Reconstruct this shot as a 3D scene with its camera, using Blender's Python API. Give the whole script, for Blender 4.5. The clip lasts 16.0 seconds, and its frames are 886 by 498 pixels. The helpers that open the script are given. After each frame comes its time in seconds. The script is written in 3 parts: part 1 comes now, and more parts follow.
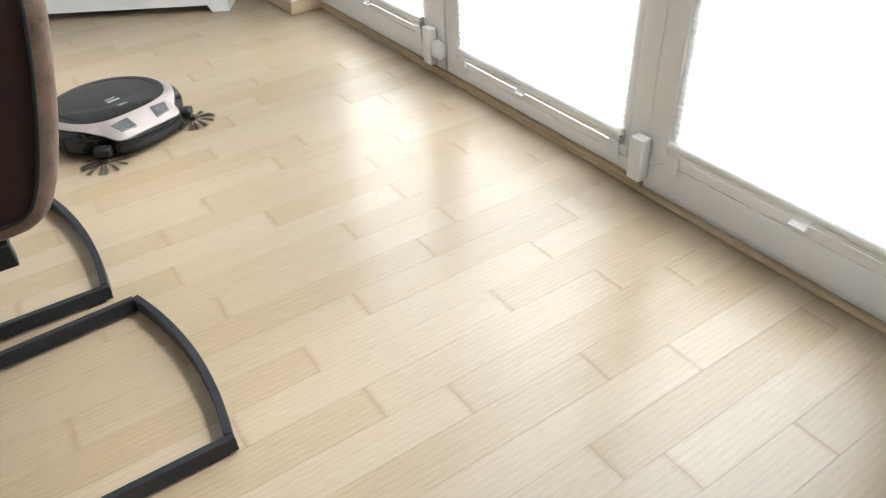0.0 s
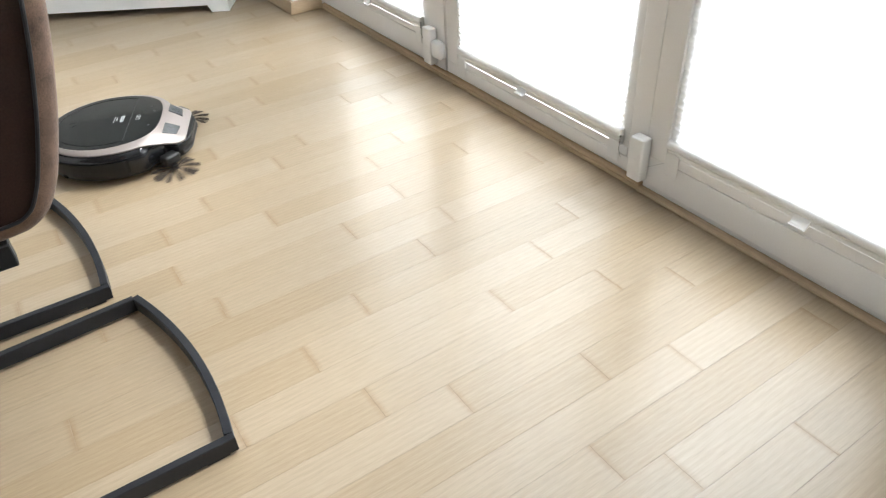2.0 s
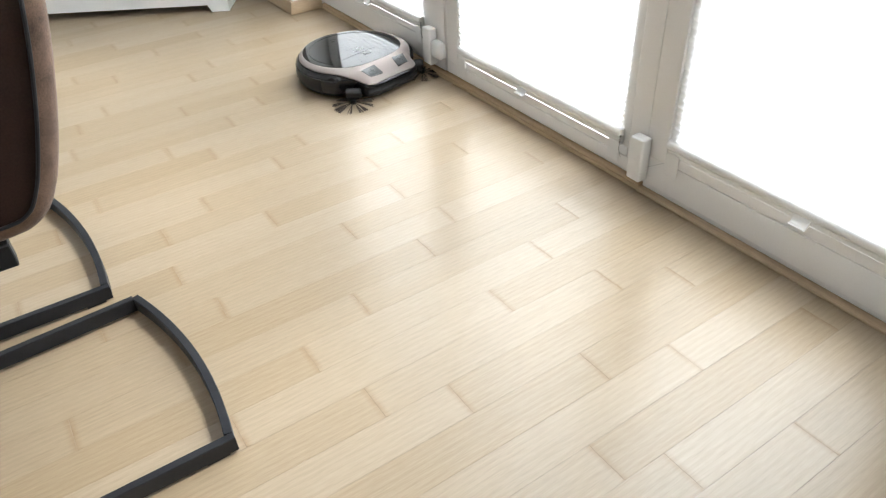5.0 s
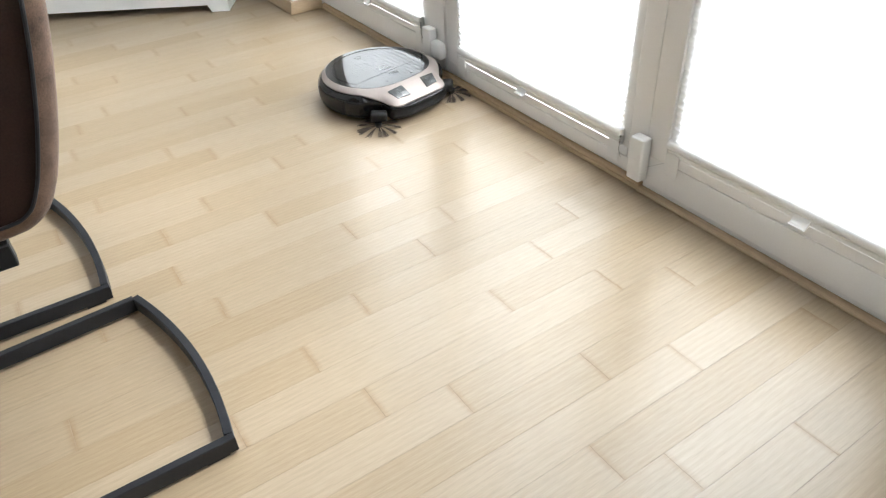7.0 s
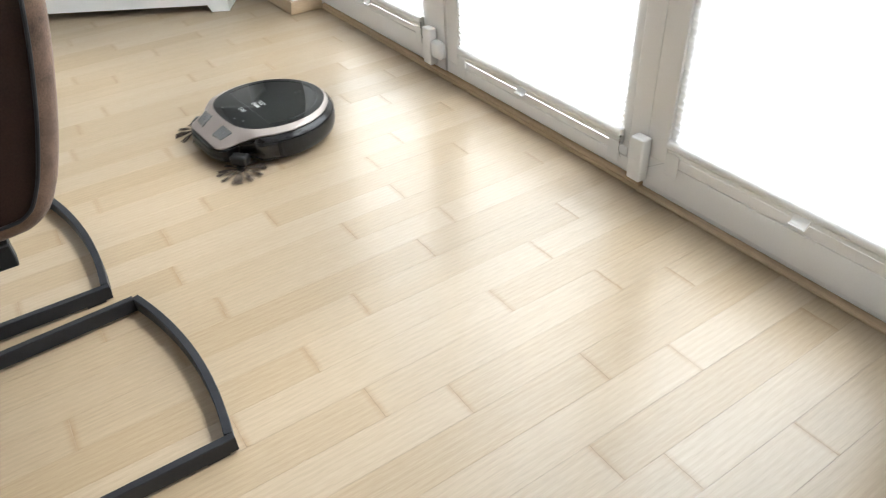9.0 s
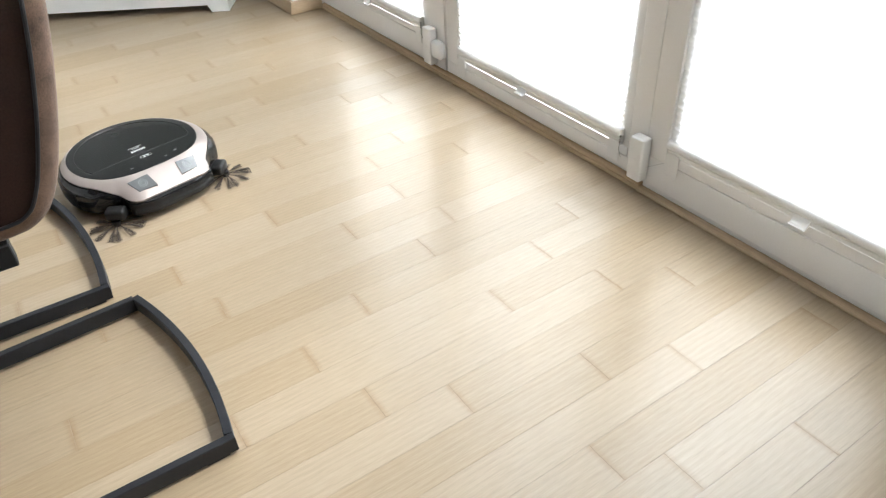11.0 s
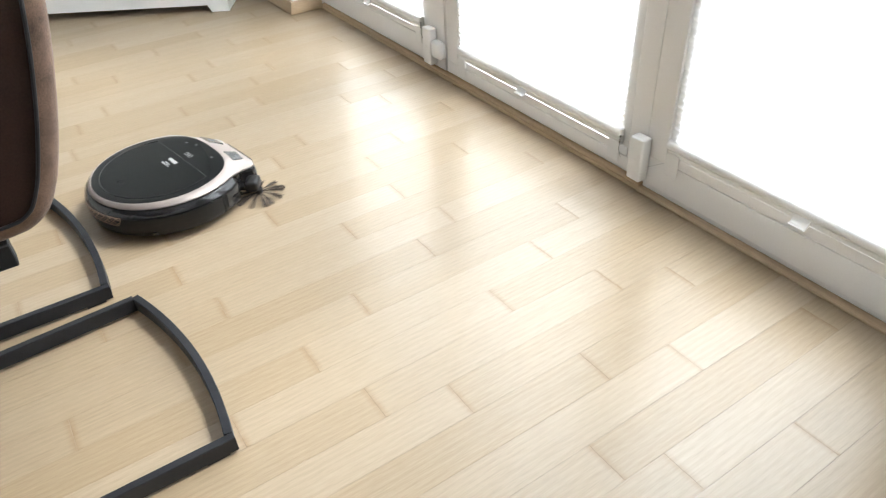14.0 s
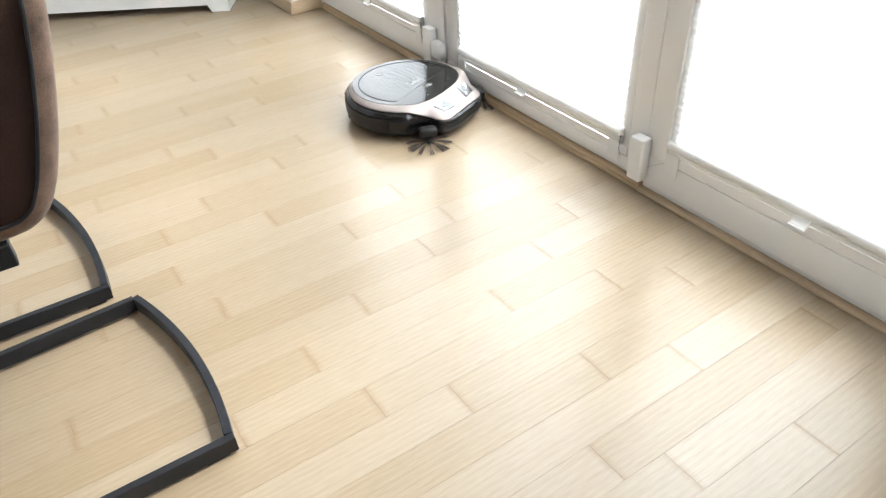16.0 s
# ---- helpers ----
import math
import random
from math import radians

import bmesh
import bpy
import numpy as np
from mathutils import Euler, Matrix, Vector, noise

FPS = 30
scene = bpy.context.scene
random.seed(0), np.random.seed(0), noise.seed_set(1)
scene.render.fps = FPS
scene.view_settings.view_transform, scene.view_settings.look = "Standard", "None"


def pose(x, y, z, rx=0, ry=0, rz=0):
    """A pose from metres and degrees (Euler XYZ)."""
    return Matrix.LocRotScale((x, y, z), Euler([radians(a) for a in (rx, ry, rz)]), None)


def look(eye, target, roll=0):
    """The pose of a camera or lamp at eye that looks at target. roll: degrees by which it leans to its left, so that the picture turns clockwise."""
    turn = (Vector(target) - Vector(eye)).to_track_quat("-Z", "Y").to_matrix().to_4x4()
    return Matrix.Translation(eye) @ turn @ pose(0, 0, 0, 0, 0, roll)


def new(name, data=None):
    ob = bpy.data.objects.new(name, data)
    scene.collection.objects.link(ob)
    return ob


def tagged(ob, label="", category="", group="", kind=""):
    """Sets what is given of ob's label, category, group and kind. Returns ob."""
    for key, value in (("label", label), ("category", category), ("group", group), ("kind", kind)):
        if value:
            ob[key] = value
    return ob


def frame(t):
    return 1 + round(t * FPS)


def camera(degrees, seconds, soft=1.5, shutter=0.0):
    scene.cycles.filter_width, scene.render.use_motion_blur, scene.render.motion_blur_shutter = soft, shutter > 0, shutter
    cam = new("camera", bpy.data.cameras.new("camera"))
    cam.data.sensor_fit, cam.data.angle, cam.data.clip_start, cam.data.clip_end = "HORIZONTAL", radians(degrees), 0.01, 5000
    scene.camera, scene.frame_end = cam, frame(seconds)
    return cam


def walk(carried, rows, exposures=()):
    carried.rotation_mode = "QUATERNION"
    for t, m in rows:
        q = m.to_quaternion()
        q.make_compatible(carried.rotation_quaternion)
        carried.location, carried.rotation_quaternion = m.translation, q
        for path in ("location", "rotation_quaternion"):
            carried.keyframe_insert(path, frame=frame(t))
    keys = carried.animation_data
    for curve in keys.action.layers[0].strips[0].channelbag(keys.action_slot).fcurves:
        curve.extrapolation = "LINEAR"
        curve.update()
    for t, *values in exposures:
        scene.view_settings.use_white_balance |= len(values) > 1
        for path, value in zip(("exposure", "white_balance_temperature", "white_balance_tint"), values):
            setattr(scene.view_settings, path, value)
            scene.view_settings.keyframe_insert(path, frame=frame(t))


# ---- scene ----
# ================= camera =================
cam = camera(64.86, 16.0, soft=1.25, shutter=0.3)
EYE = Matrix.Translation((0, 0, 0.84)) @ pose(0, 0, 0, 90 - 37.36, 0, -32.02) @ pose(0, 0, 0, 0, 0, -2.96)
walk(cam, [(0.0, EYE), (16.0, EYE)], exposures=[(0.0, 0.28), (3.5, 0.28), (7.0, 0.30), (9.2, 0.30), (12.5, 0.37), (13.0, 0.48), (13.5, 0.45), (14.0, 0.42), (15.0, 0.45), (16.0, 0.54)])

# ================= world and light =================
world = bpy.data.worlds.new("world")
scene.world = world
world.use_nodes = True
wn = world.node_tree
sky = wn.nodes.new("ShaderNodeTexSky")
sky.sky_type = "NISHITA"
sky.sun_disc = False
sky.sun_elevation = radians(55)
sky.sun_rotation = radians(104)
wn.links.new(sky.outputs[0], wn.nodes["Background"].inputs[0])
wn.nodes["Background"].inputs[1].default_value = 0.12


def area(name, m, sx, sy, watts, colour):
    lamp = bpy.data.lights.new(name, "AREA")
    lamp.shape, lamp.size, lamp.size_y, lamp.energy, lamp.color = "RECTANGLE", sx, sy, watts, colour
    ob = new(name, lamp)
    ob.matrix_world = m
    return ob


# daylight outside the three glazed doors, behind the blinds
WIN_POWER = 70
area("window_daylight", look((1.21, 1.30, 1.27), (0.0, 1.30, 1.27)), 2.24, 2.14, WIN_POWER, (0.855, 0.93, 1.0))
# the bright part of an overcast sky, high before the doors
sun = bpy.data.lights.new("sun", "SUN")
sun.energy, sun.angle, sun.color = 4.7, radians(18), (0.95, 0.98, 1.0)
new("sun", sun).matrix_world = look((3.0, 0.15, 4.4), (0.0, 0.9, 0.0))

# ================= materials =================


def material(name, colour, rough=0.5, metal=0.0, spec=0.5, coat=0.0):
    m = bpy.data.materials.new(name)
    m.use_nodes = True
    b = m.node_tree.nodes["Principled BSDF"]
    b.inputs["Base Color"].default_value = (*colour, 1)
    b.inputs["Roughness"].default_value = rough
    b.inputs["Metallic"].default_value = metal
    b.inputs["Specular IOR Level"].default_value = spec
    b.inputs["Coat Weight"].default_value = coat
    b.inputs["Coat Roughness"].default_value = 0.08
    return m


def node(m, kind, **values):
    n = m.node_tree.nodes.new(kind)
    for key, value in values.items():
        n.inputs[key].default_value = value
    return n


def link(m, a, b):
    m.node_tree.links.new(a, b)


def vary(m, scale=8.0, amount=0.12, bump=0.0, fine=200.0, rough=0.0, stretch=(1, 1, 1)):
    """Mottles the base colour at two scales and adds fine relief."""
    b = m.node_tree.nodes["Principled BSDF"]
    co = m.node_tree.nodes.new("ShaderNodeTexCoord")
    mp = node(m, "ShaderNodeMapping", Scale=stretch)
    link(m, co.outputs["Object"], mp.inputs[0])
    big = node(m, "ShaderNodeTexNoise", Scale=scale, Detail=4.0)
    small = node(m, "ShaderNodeTexNoise", Scale=fine, Detail=3.0)
    for n in (big, small):
        link(m, mp.outputs[0], n.inputs["Vector"])
    mixed = node(m, "ShaderNodeMath")
    mixed.operation = "ADD"
    link(m, big.outputs[0], mixed.inputs[0])
    link(m, small.outputs[0], mixed.inputs[1])
    span = node(m, "ShaderNodeMapRange")
    span.inputs["From Min"].default_value, span.inputs["From Max"].default_value = 0.6, 1.4
    span.inputs["To Min"].default_value, span.inputs["To Max"].default_value = 1 - amount, 1 + amount
    link(m, mixed.outputs[0], span.inputs[0])
    hsv = node(m, "ShaderNodeHueSaturation")
    hsv.inputs["Color"].default_value = b.inputs["Base Color"].default_value
    link(m, span.outputs[0], hsv.inputs["Value"])
    link(m, hsv.outputs[0], b.inputs["Base Color"])
    if rough:
        r = b.inputs["Roughness"].default_value
        rr = node(m, "ShaderNodeMapRange")
        rr.inputs["From Min"].default_value, rr.inputs["From Max"].default_value = 0.3, 0.7
        rr.inputs["To Min"].default_value, rr.inputs["To Max"].default_value = r - rough, r + rough
        link(m, big.outputs[0], rr.inputs[0])
        link(m, rr.outputs[0], b.inputs["Roughness"])
    if bump:
        bp = node(m, "ShaderNodeBump", Strength=bump, Distance=0.001)
        link(m, small.outputs[0], bp.inputs["Height"])
        link(m, bp.outputs[0], b.inputs["Normal"])
    return m


def oak(name, light, dark, rough, random_tone=0.0, end_stain=False, turned=False):
    """Oak with long grain along x; each piece takes its own cut of the grain and its own tone."""
    m = material(name, light, rough)
    b = m.node_tree.nodes["Principled BSDF"]
    co = m.node_tree.nodes.new("ShaderNodeTexCoord")
    info = m.node_tree.nodes.new("ShaderNodeObjectInfo")
    shift = node(m, "ShaderNodeVectorMath")
    shift.operation = "MULTIPLY_ADD"
    link(m, info.outputs["Random"], shift.inputs[0])
    shift.inputs[1].default_value = (37.0, 91.0, 13.0)
    lie = node(m, "ShaderNodeMapping", Rotation=(0.0, 0.0, math.pi / 2 if turned else 0.0))
    link(m, co.outputs["Object"], lie.inputs[0])
    link(m, lie.outputs[0], shift.inputs[2])
    # slow bend of the grain
    bend = node(m, "ShaderNodeTexNoise", Scale=3.0, Detail=1.0)
    link(m, shift.outputs[0], bend.inputs["Vector"])
    add = node(m, "ShaderNodeVectorMath")
    add.operation = "MULTIPLY_ADD"
    link(m, bend.outputs["Color"], add.inputs[0])
    add.inputs[1].default_value = (0.0, 0.012, 0.0)
    link(m, shift.outputs[0], add.inputs[2])
    stretch = node(m, "ShaderNodeMapping", Scale=(1.2, 26.0, 26.0))
    link(m, add.outputs[0], stretch.inputs[0])
    broad = node(m, "ShaderNodeTexNoise", Scale=1.6, Detail=5.0, Roughness=0.6)
    link(m, stretch.outputs[0], broad.inputs["Vector"])
    fine_map = node(m, "ShaderNodeMapping", Scale=(34.0, 900.0, 900.0))
    link(m, add.outputs[0], fine_map.inputs[0])
    fine = node(m, "ShaderNodeTexNoise", Scale=1.0, Detail=2.0, Roughness=0.65)
    link(m, fine_map.outputs[0], fine.inputs["Vector"])
    blend = node(m, "ShaderNodeMath")
    blend.operation = "MULTIPLY_ADD"
    link(m, fine.outputs[0], blend.inputs[0])
    blend.inputs[1].default_value = 1.0
    soft = node(m, "ShaderNodeMath")
    soft.operation = "MULTIPLY"
    link(m, broad.outputs[0], soft.inputs[0])
    soft.inputs[1].default_value = 0.30
    link(m, soft.outputs[0], blend.inputs[2])
    # cathedral figure
    fig_map = node(m, "ShaderNodeMapping", Scale=(2.2, 30.0, 30.0))
    link(m, shift.outputs[0], fig_map.inputs[0])
    figure = node(m, "ShaderNodeTexWave", Scale=1.0, Distortion=4.0, Detail=1.0)
    figure.inputs["Detail Scale"].default_value = 0.7
    figure.bands_direction = "Y"
    link(m, fig_map.outputs[0], figure.inputs["Vector"])
    both = node(m, "ShaderNodeMath")
    both.operation = "MULTIPLY_ADD"
    link(m, figure.outputs[1], both.inputs[0])
    both.inputs[1].default_value = 0.13
    link(m, blend.outputs[0], both.inputs[2])
    blend = both
    ramp = m.node_tree.nodes.new("ShaderNodeMapRange")
    ramp.inputs["From Min"].default_value, ramp.inputs["From Max"].default_value = 0.46, 0.98
    link(m, blend.outputs[0], ramp.inputs[0])
    mix = m.node_tree.nodes.new("ShaderNodeMix")
    mix.data_type = "RGBA"
    mix.inputs[6].default_value, mix.inputs[7].default_value = (*light, 1), (*dark, 1)
    link(m, ramp.outputs[0], mix.inputs[0])
    hsv = node(m, "ShaderNodeHueSaturation")
    tone = m.node_tree.nodes.new("ShaderNodeMapRange")
    tone.inputs["To Min"].default_value, tone.inputs["To Max"].default_value = 1 - random_tone, 1 + random_tone * 0.7
    link(m, info.outputs["Random"], tone.inputs[0])
    link(m, tone.outputs[0], hsv.inputs["Value"])
    sat = m.node_tree.nodes.new("ShaderNodeMapRange")
    sat.inputs["To Min"].default_value, sat.inputs["To Max"].default_value = 1.06, 0.90
    link(m, info.outputs["Random"], sat.inputs[0])
    link(m, sat.outputs[0], hsv.inputs["Saturation"])
    link(m, mix.outputs[2], hsv.inputs["Color"])
    if end_stain:
        # olive-brown stain where finish and dust gather at the butt joints
        xyz = m.node_tree.nodes.new("ShaderNodeSeparateXYZ")
        link(m, co.outputs["Generated"], xyz.inputs[0])
        away = node(m, "ShaderNodeMath")
        away.operation = "SUBTRACT"
        link(m, xyz.outputs[0], away.inputs[0])
        away.inputs[1].default_value = 0.5
        size = node(m, "ShaderNodeMath")
        size.operation = "ABSOLUTE"
        link(m, away.outputs[0], size.inputs[0])
        near = m.node_tree.nodes.new("ShaderNodeMapRange")
        near.inputs["From Min"].default_value, near.inputs["From Max"].default_value = 0.4790, 0.4988
        near.inputs["To Max"].default_value = 1.0
        link(m, size.outputs[0], near.inputs[0])
        patchy = node(m, "ShaderNodeMath")
        patchy.operation = "MULTIPLY"
        spot = node(m, "ShaderNodeTexNoise", Scale=38.0, Detail=2.0)
        link(m, shift.outputs[0], spot.inputs["Vector"])
        link(m, near.outputs[0], patchy.inputs[0])
        link(m, spot.outputs[0], patchy.inputs[1])
        stain = m.node_tree.nodes.new("ShaderNodeMix")
        stain.data_type = "RGBA"
        link(m, hsv.outputs[0], stain.inputs[6])
        stain.inputs[7].default_value = (0.235, 0.150, 0.072, 1)
        link(m, patchy.outputs[0], stain.inputs[0])
        link(m, stain.outputs[2], b.inputs["Base Color"])
    else:
        link(m, hsv.outputs[0], b.inputs["Base Color"])
    rr = m.node_tree.nodes.new("ShaderNodeMapRange")
    rr.inputs["To Min"].default_value, rr.inputs["To Max"].default_value = rough - 0.05, rough + 0.07
    link(m, broad.outputs[0], rr.inputs[0])
    link(m, rr.outputs[0], b.inputs["Roughness"])
    bp = node(m, "ShaderNodeBump", Strength=0.18, Distance=0.0006)
    link(m, blend.outputs[0], bp.inputs["Height"])
    link(m, bp.outputs[0], b.inputs["Normal"])
    return m


OAK = oak("oak_strip", (0.354, 0.269, 0.173), (0.275, 0.201, 0.121), 0.48, 0.08, True)
_o = OAK.node_tree.nodes["Principled BSDF"]
_o.inputs["Coat Weight"].default_value = 0.45
_o.inputs["Coat IOR"].default_value = 1.8
_o.inputs["Coat Roughness"].default_value = 0.22
_o.inputs["IOR"].default_value = 1.7
_o.inputs["Specular IOR Level"].default_value = 0.3
OAK_TRIM = oak("oak_trim", (0.50, 0.365, 0.225), (0.39, 0.27, 0.155), 0.4)
OAK_SILL = oak("oak_moulding", (0.46, 0.335, 0.205), (0.34, 0.24, 0.14), 0.4, turned=True)
JOINT = material("floor_joint", (0.34, 0.225, 0.11), 0.7)
WALL = vary(material("wall_paint", (0.80, 0.79, 0.77), 0.7), 3.0, 0.03, 0.15, 300.0)
CEIL = vary(material("ceiling_paint", (0.83, 0.83, 0.82), 0.8), 3.0, 0.02, 0.1, 300.0)
UPVC = vary(material("white_window_profile", (0.82, 0.805, 0.785), 0.32), 5.0, 0.025, 0.04, 260.0, 0.04)
UPVC_DARK = material("window_gasket", (0.10, 0.10, 0.10), 0.6)
UPVC_SEAM = material("weld_seam", (0.32, 0.31, 0.30), 0.6)
STEEL = material("bright_steel", (0.55, 0.55, 0.56), 0.25, 1.0)
PLASTIC = vary(material("white_plastic", (0.80, 0.79, 0.77), 0.28), 20.0, 0.02)
LACQUER = vary(material("white_lacquer", (0.74, 0.74, 0.72), 0.35), 6.0, 0.03, 0.03, 200.0)
STEEL_BLACK = vary(material("black_powder_coat", (0.014, 0.015, 0.018), 0.48, 0.0, 0.35), 30.0, 0.2, 0.25, 700.0, 0.06)
RUBBER = material("black_rubber", (0.015, 0.015, 0.015), 0.8)
LEATHER = vary(material("dark_brown_leather", (0.026, 0.012, 0.008), 0.5, 0.0, 0.22), 14.0, 0.3, 0.5, 420.0, 0.08)
SUEDE = vary(material("brown_suede", (0.112, 0.066, 0.043), 0.9), 38.0, 0.7, 0.6, 900.0)
_s = SUEDE.node_tree.nodes["Principled BSDF"]
_s.inputs["Sheen Weight"].default_value = 0.22
_s.inputs["Sheen Roughness"].default_value = 0.35
_s.inputs["Sheen Tint"].default_value = (0.75, 0.6, 0.52, 1)
PIPING = material("black_piping", (0.006, 0.006, 0.008), 0.5)
ROBOT_BLACK = vary(material("black_matte_plastic", (0.008, 0.008, 0.008), 0.42, 0.0, 0.35), 40.0, 0.15, 0.1, 900.0)
ROBOT_GLOSS = material("black_gloss_plastic", (0.010, 0.010, 0.011), 0.10)
ROBOT_LID = material("black_glass_lid", (0.007, 0.008, 0.008), 0.05, 0.0, 0.38)
ROBOT_RING = vary(material("champagne_metallic", (0.305, 0.262, 0.242), 0.46, 0.5, 0.35), 60.0, 0.03, 0.05, 1500.0)
ROBOT_EYE = material("smoked_lens_glass", (0.055, 0.06, 0.062), 0.06, 0.0, 0.9)
ROBOT_EYE.node_tree.nodes["Principled BSDF"].inputs["IOR"].default_value = 1.75
ROBOT_LENS = material("lens_ring", (0.16, 0.165, 0.17), 0.2)
COPPER = material("copper_mesh", (0.36, 0.25, 0.18), 0.4, 0.5)
PRINT = material("pale_print", (0.33, 0.335, 0.33), 0.5)
PRINT_DIM = material("grey_print", (0.10, 0.10, 0.10), 0.5)
BRISTLE = material("brown_bristle", (0.045, 0.032, 0.023), 0.85)

# translucent pleated fabric
FABRIC = bpy.data.materials.new("white_pleated_fabric")
FABRIC.use_nodes = True
_t = FABRIC.node_tree
_t.nodes.remove(_t.nodes["Principled BSDF"])
_d, _l, _m = (_t.nodes.new(k) for k in ("ShaderNodeBsdfDiffuse", "ShaderNodeBsdfTranslucent", "ShaderNodeMixShader"))
_d.inputs[0].default_value = (0.86, 0.86, 0.85, 1)
_l.inputs[0].default_value = (0.92, 0.92, 0.91, 1)
_m.inputs[0].default_value = 0.75
_t.links.new(_d.outputs[0], _m.inputs[1])
_t.links.new(_l.outputs[0], _m.inputs[2])
# the open weave lets a little light straight through
_p, _w = _t.nodes.new("ShaderNodeBsdfTransparent"), _t.nodes.new("ShaderNodeMixShader")
_w.inputs[0].default_value = 0.18
_t.links.new(_m.outputs[0], _w.inputs[1])
_t.links.new(_p.outputs[0], _w.inputs[2])
_t.links.new(_w.outputs[0], _t.nodes["Material Output"].inputs[0])

GLASS = bpy.data.materials.new("clear_glass")
GLASS.use_nodes = True
_g = GLASS.node_tree.nodes["Principled BSDF"]
_g.inputs["Transmission Weight"].default_value = 1.0
_g.inputs["Roughness"].default_value = 0.0
_g.inputs["IOR"].default_value = 1.45

# ================= mesh helpers =================


def box(bm, x0, x1, y0, y1, z0, z1, bevel=0.0, seg=2):
    """Adds a box, with rounded edges if bevel is given."""
    v = [bm.verts.new((x, y, z)) for x in (x0, x1) for y in (y0, y1) for z in (z0, z1)]
    f = [bm.faces.new([v[i] for i in q]) for q in
         ((0, 1, 3, 2), (4, 6, 7, 5), (0, 4, 5, 1), (2, 3, 7, 6), (0, 2, 6, 4), (1, 5, 7, 3))]
    if bevel:
        edges = {e for q in f for e in q.edges}
        bmesh.ops.bevel(bm, geom=list(edges), offset=bevel, segments=seg, profile=0.5, affect="EDGES")
    return bm


def boxed(x0, x1, y0, y1, z0, z1, bevel=0.0, seg=2):
    return box(bmesh.new(), x0, x1, y0, y1, z0, z1, bevel, seg)


def extrude_profile(bm, outline, axis, a, b):
    """A prism: outline is a closed list of two coordinates, drawn out along axis from a to b."""
    def place(p, q, d):
        return {"x": (d, p, q), "y": (p, d, q), "z": (p, q, d)}[axis]
    n = len(outline)
    lo = [bm.verts.new(place(p, q, a)) for p, q in outline]
    hi = [bm.verts.new(place(p, q, b)) for p, q in outline]
    for i in range(n):
        j = (i + 1) % n
        bm.faces.new((lo[i], lo[j], hi[j], hi[i]))
    bm.faces.new(lo[::-1])
    bm.faces.new(hi)
    bmesh.ops.recalc_face_normals(bm, faces=bm.faces)
    return bm


def sweep(bm, path, section):
    """Carries a closed section (right, up) along a path of points that lies flat; open ends are capped."""
    rings = []
    for i, p in enumerate(path):
        a, b = path[max(i - 1, 0)], path[min(i + 1, len(path) - 1)]
        d = (Vector(b) - Vector(a)).normalized()
        right = d.cross(Vector((0, 0, 1))).normalized()
        rings.append([bm.verts.new(Vector(p) + right * r + Vector((0, 0, u))) for r, u in section])
    n = len(section)
    for a, b in zip(rings, rings[1:]):
        for i in range(n):
            bm.faces.new((a[i], a[(i + 1) % n], b[(i + 1) % n], b[i]))
    bm.faces.new(rings[0][::-1])
    bm.faces.new(rings[-1])
    bmesh.ops.recalc_face_normals(bm, faces=bm.faces)
    return bm


def rod(bm, path, radius, seg=8):
    """A round cord along a path of points."""
    rings = []
    for i, p in enumerate(path):
        d = (Vector(path[min(i + 1, len(path) - 1)]) - Vector(path[max(i - 1, 0)])).normalized()
        s = d.orthogonal().normalized()
        if rings:
            s = (prev - d * prev.dot(d)).normalized()
        prev = s
        u = d.cross(s)
        rings.append([bm.verts.new(Vector(p) + (s * math.cos(k * 2 * math.pi / seg) + u * math.sin(k * 2 * math.pi / seg)) * radius)
                      for k in range(seg)])
    for a, b in zip(rings, rings[1:]):
        for i in range(seg):
            bm.faces.new((a[i], a[(i + 1) % seg], b[(i + 1) % seg], b[i]))
    bm.faces.new(rings[0][::-1])
    bm.faces.new(rings[-1])
    bmesh.ops.recalc_face_normals(bm, faces=bm.faces)
    return bm


def mesh_of(name, bm, mat, smooth=True):
    me = bpy.data.meshes.new(name)
    bm.normal_update()
    bm.to_mesh(me)
    bm.free()
    me.materials.append(mat)
    if smooth:
        me.shade_smooth()
        me.set_sharp_from_angle(angle=radians(38))
    return me


def part(name, bm, mat, parent=None, label="", smooth=True):
    ob = new(name, mesh_of(name, bm, mat, smooth))
    ob.parent = parent
    if label:
        ob["label"] = label
    return ob


def thing(name, label, category, group="", m=None):
    ob = new(name)
    ob.empty_display_size = 0.05
    if m is not None:
        ob.matrix_basis = m
    return tagged(ob, label, category, group)


# ================= shell of the room =================
X_WIN = 1.04          # front of the sill strip on the floor
# west, south and north walls are unseen; their distances are set for bounce light
X_L, Y_B, Y_F, H = -1.9, -1.3, 4.2, 2.45
tagged(part("ceiling", boxed(X_L - 0.1, 1.3, Y_B - 0.1, Y_F + 0.1, H, H + 0.1), CEIL), "white painted ceiling", "ceiling", kind="structure")
tagged(part("wall_west", boxed(X_L - 0.1, X_L, Y_B - 0.1, Y_F + 0.1, 0, H), WALL), "unseen white wall closing the room", "wall", kind="structure")
tagged(part("wall_south", boxed(X_L, 1.3, Y_B - 0.1, Y_B, 0, H), WALL), "unseen white wall closing the room", "wall", kind="structure")
tagged(part("wall_north", boxed(X_L, 1.3, Y_F, Y_F + 0.1, 0, H), WALL), "unseen white wall closing the room", "wall", kind="structure")
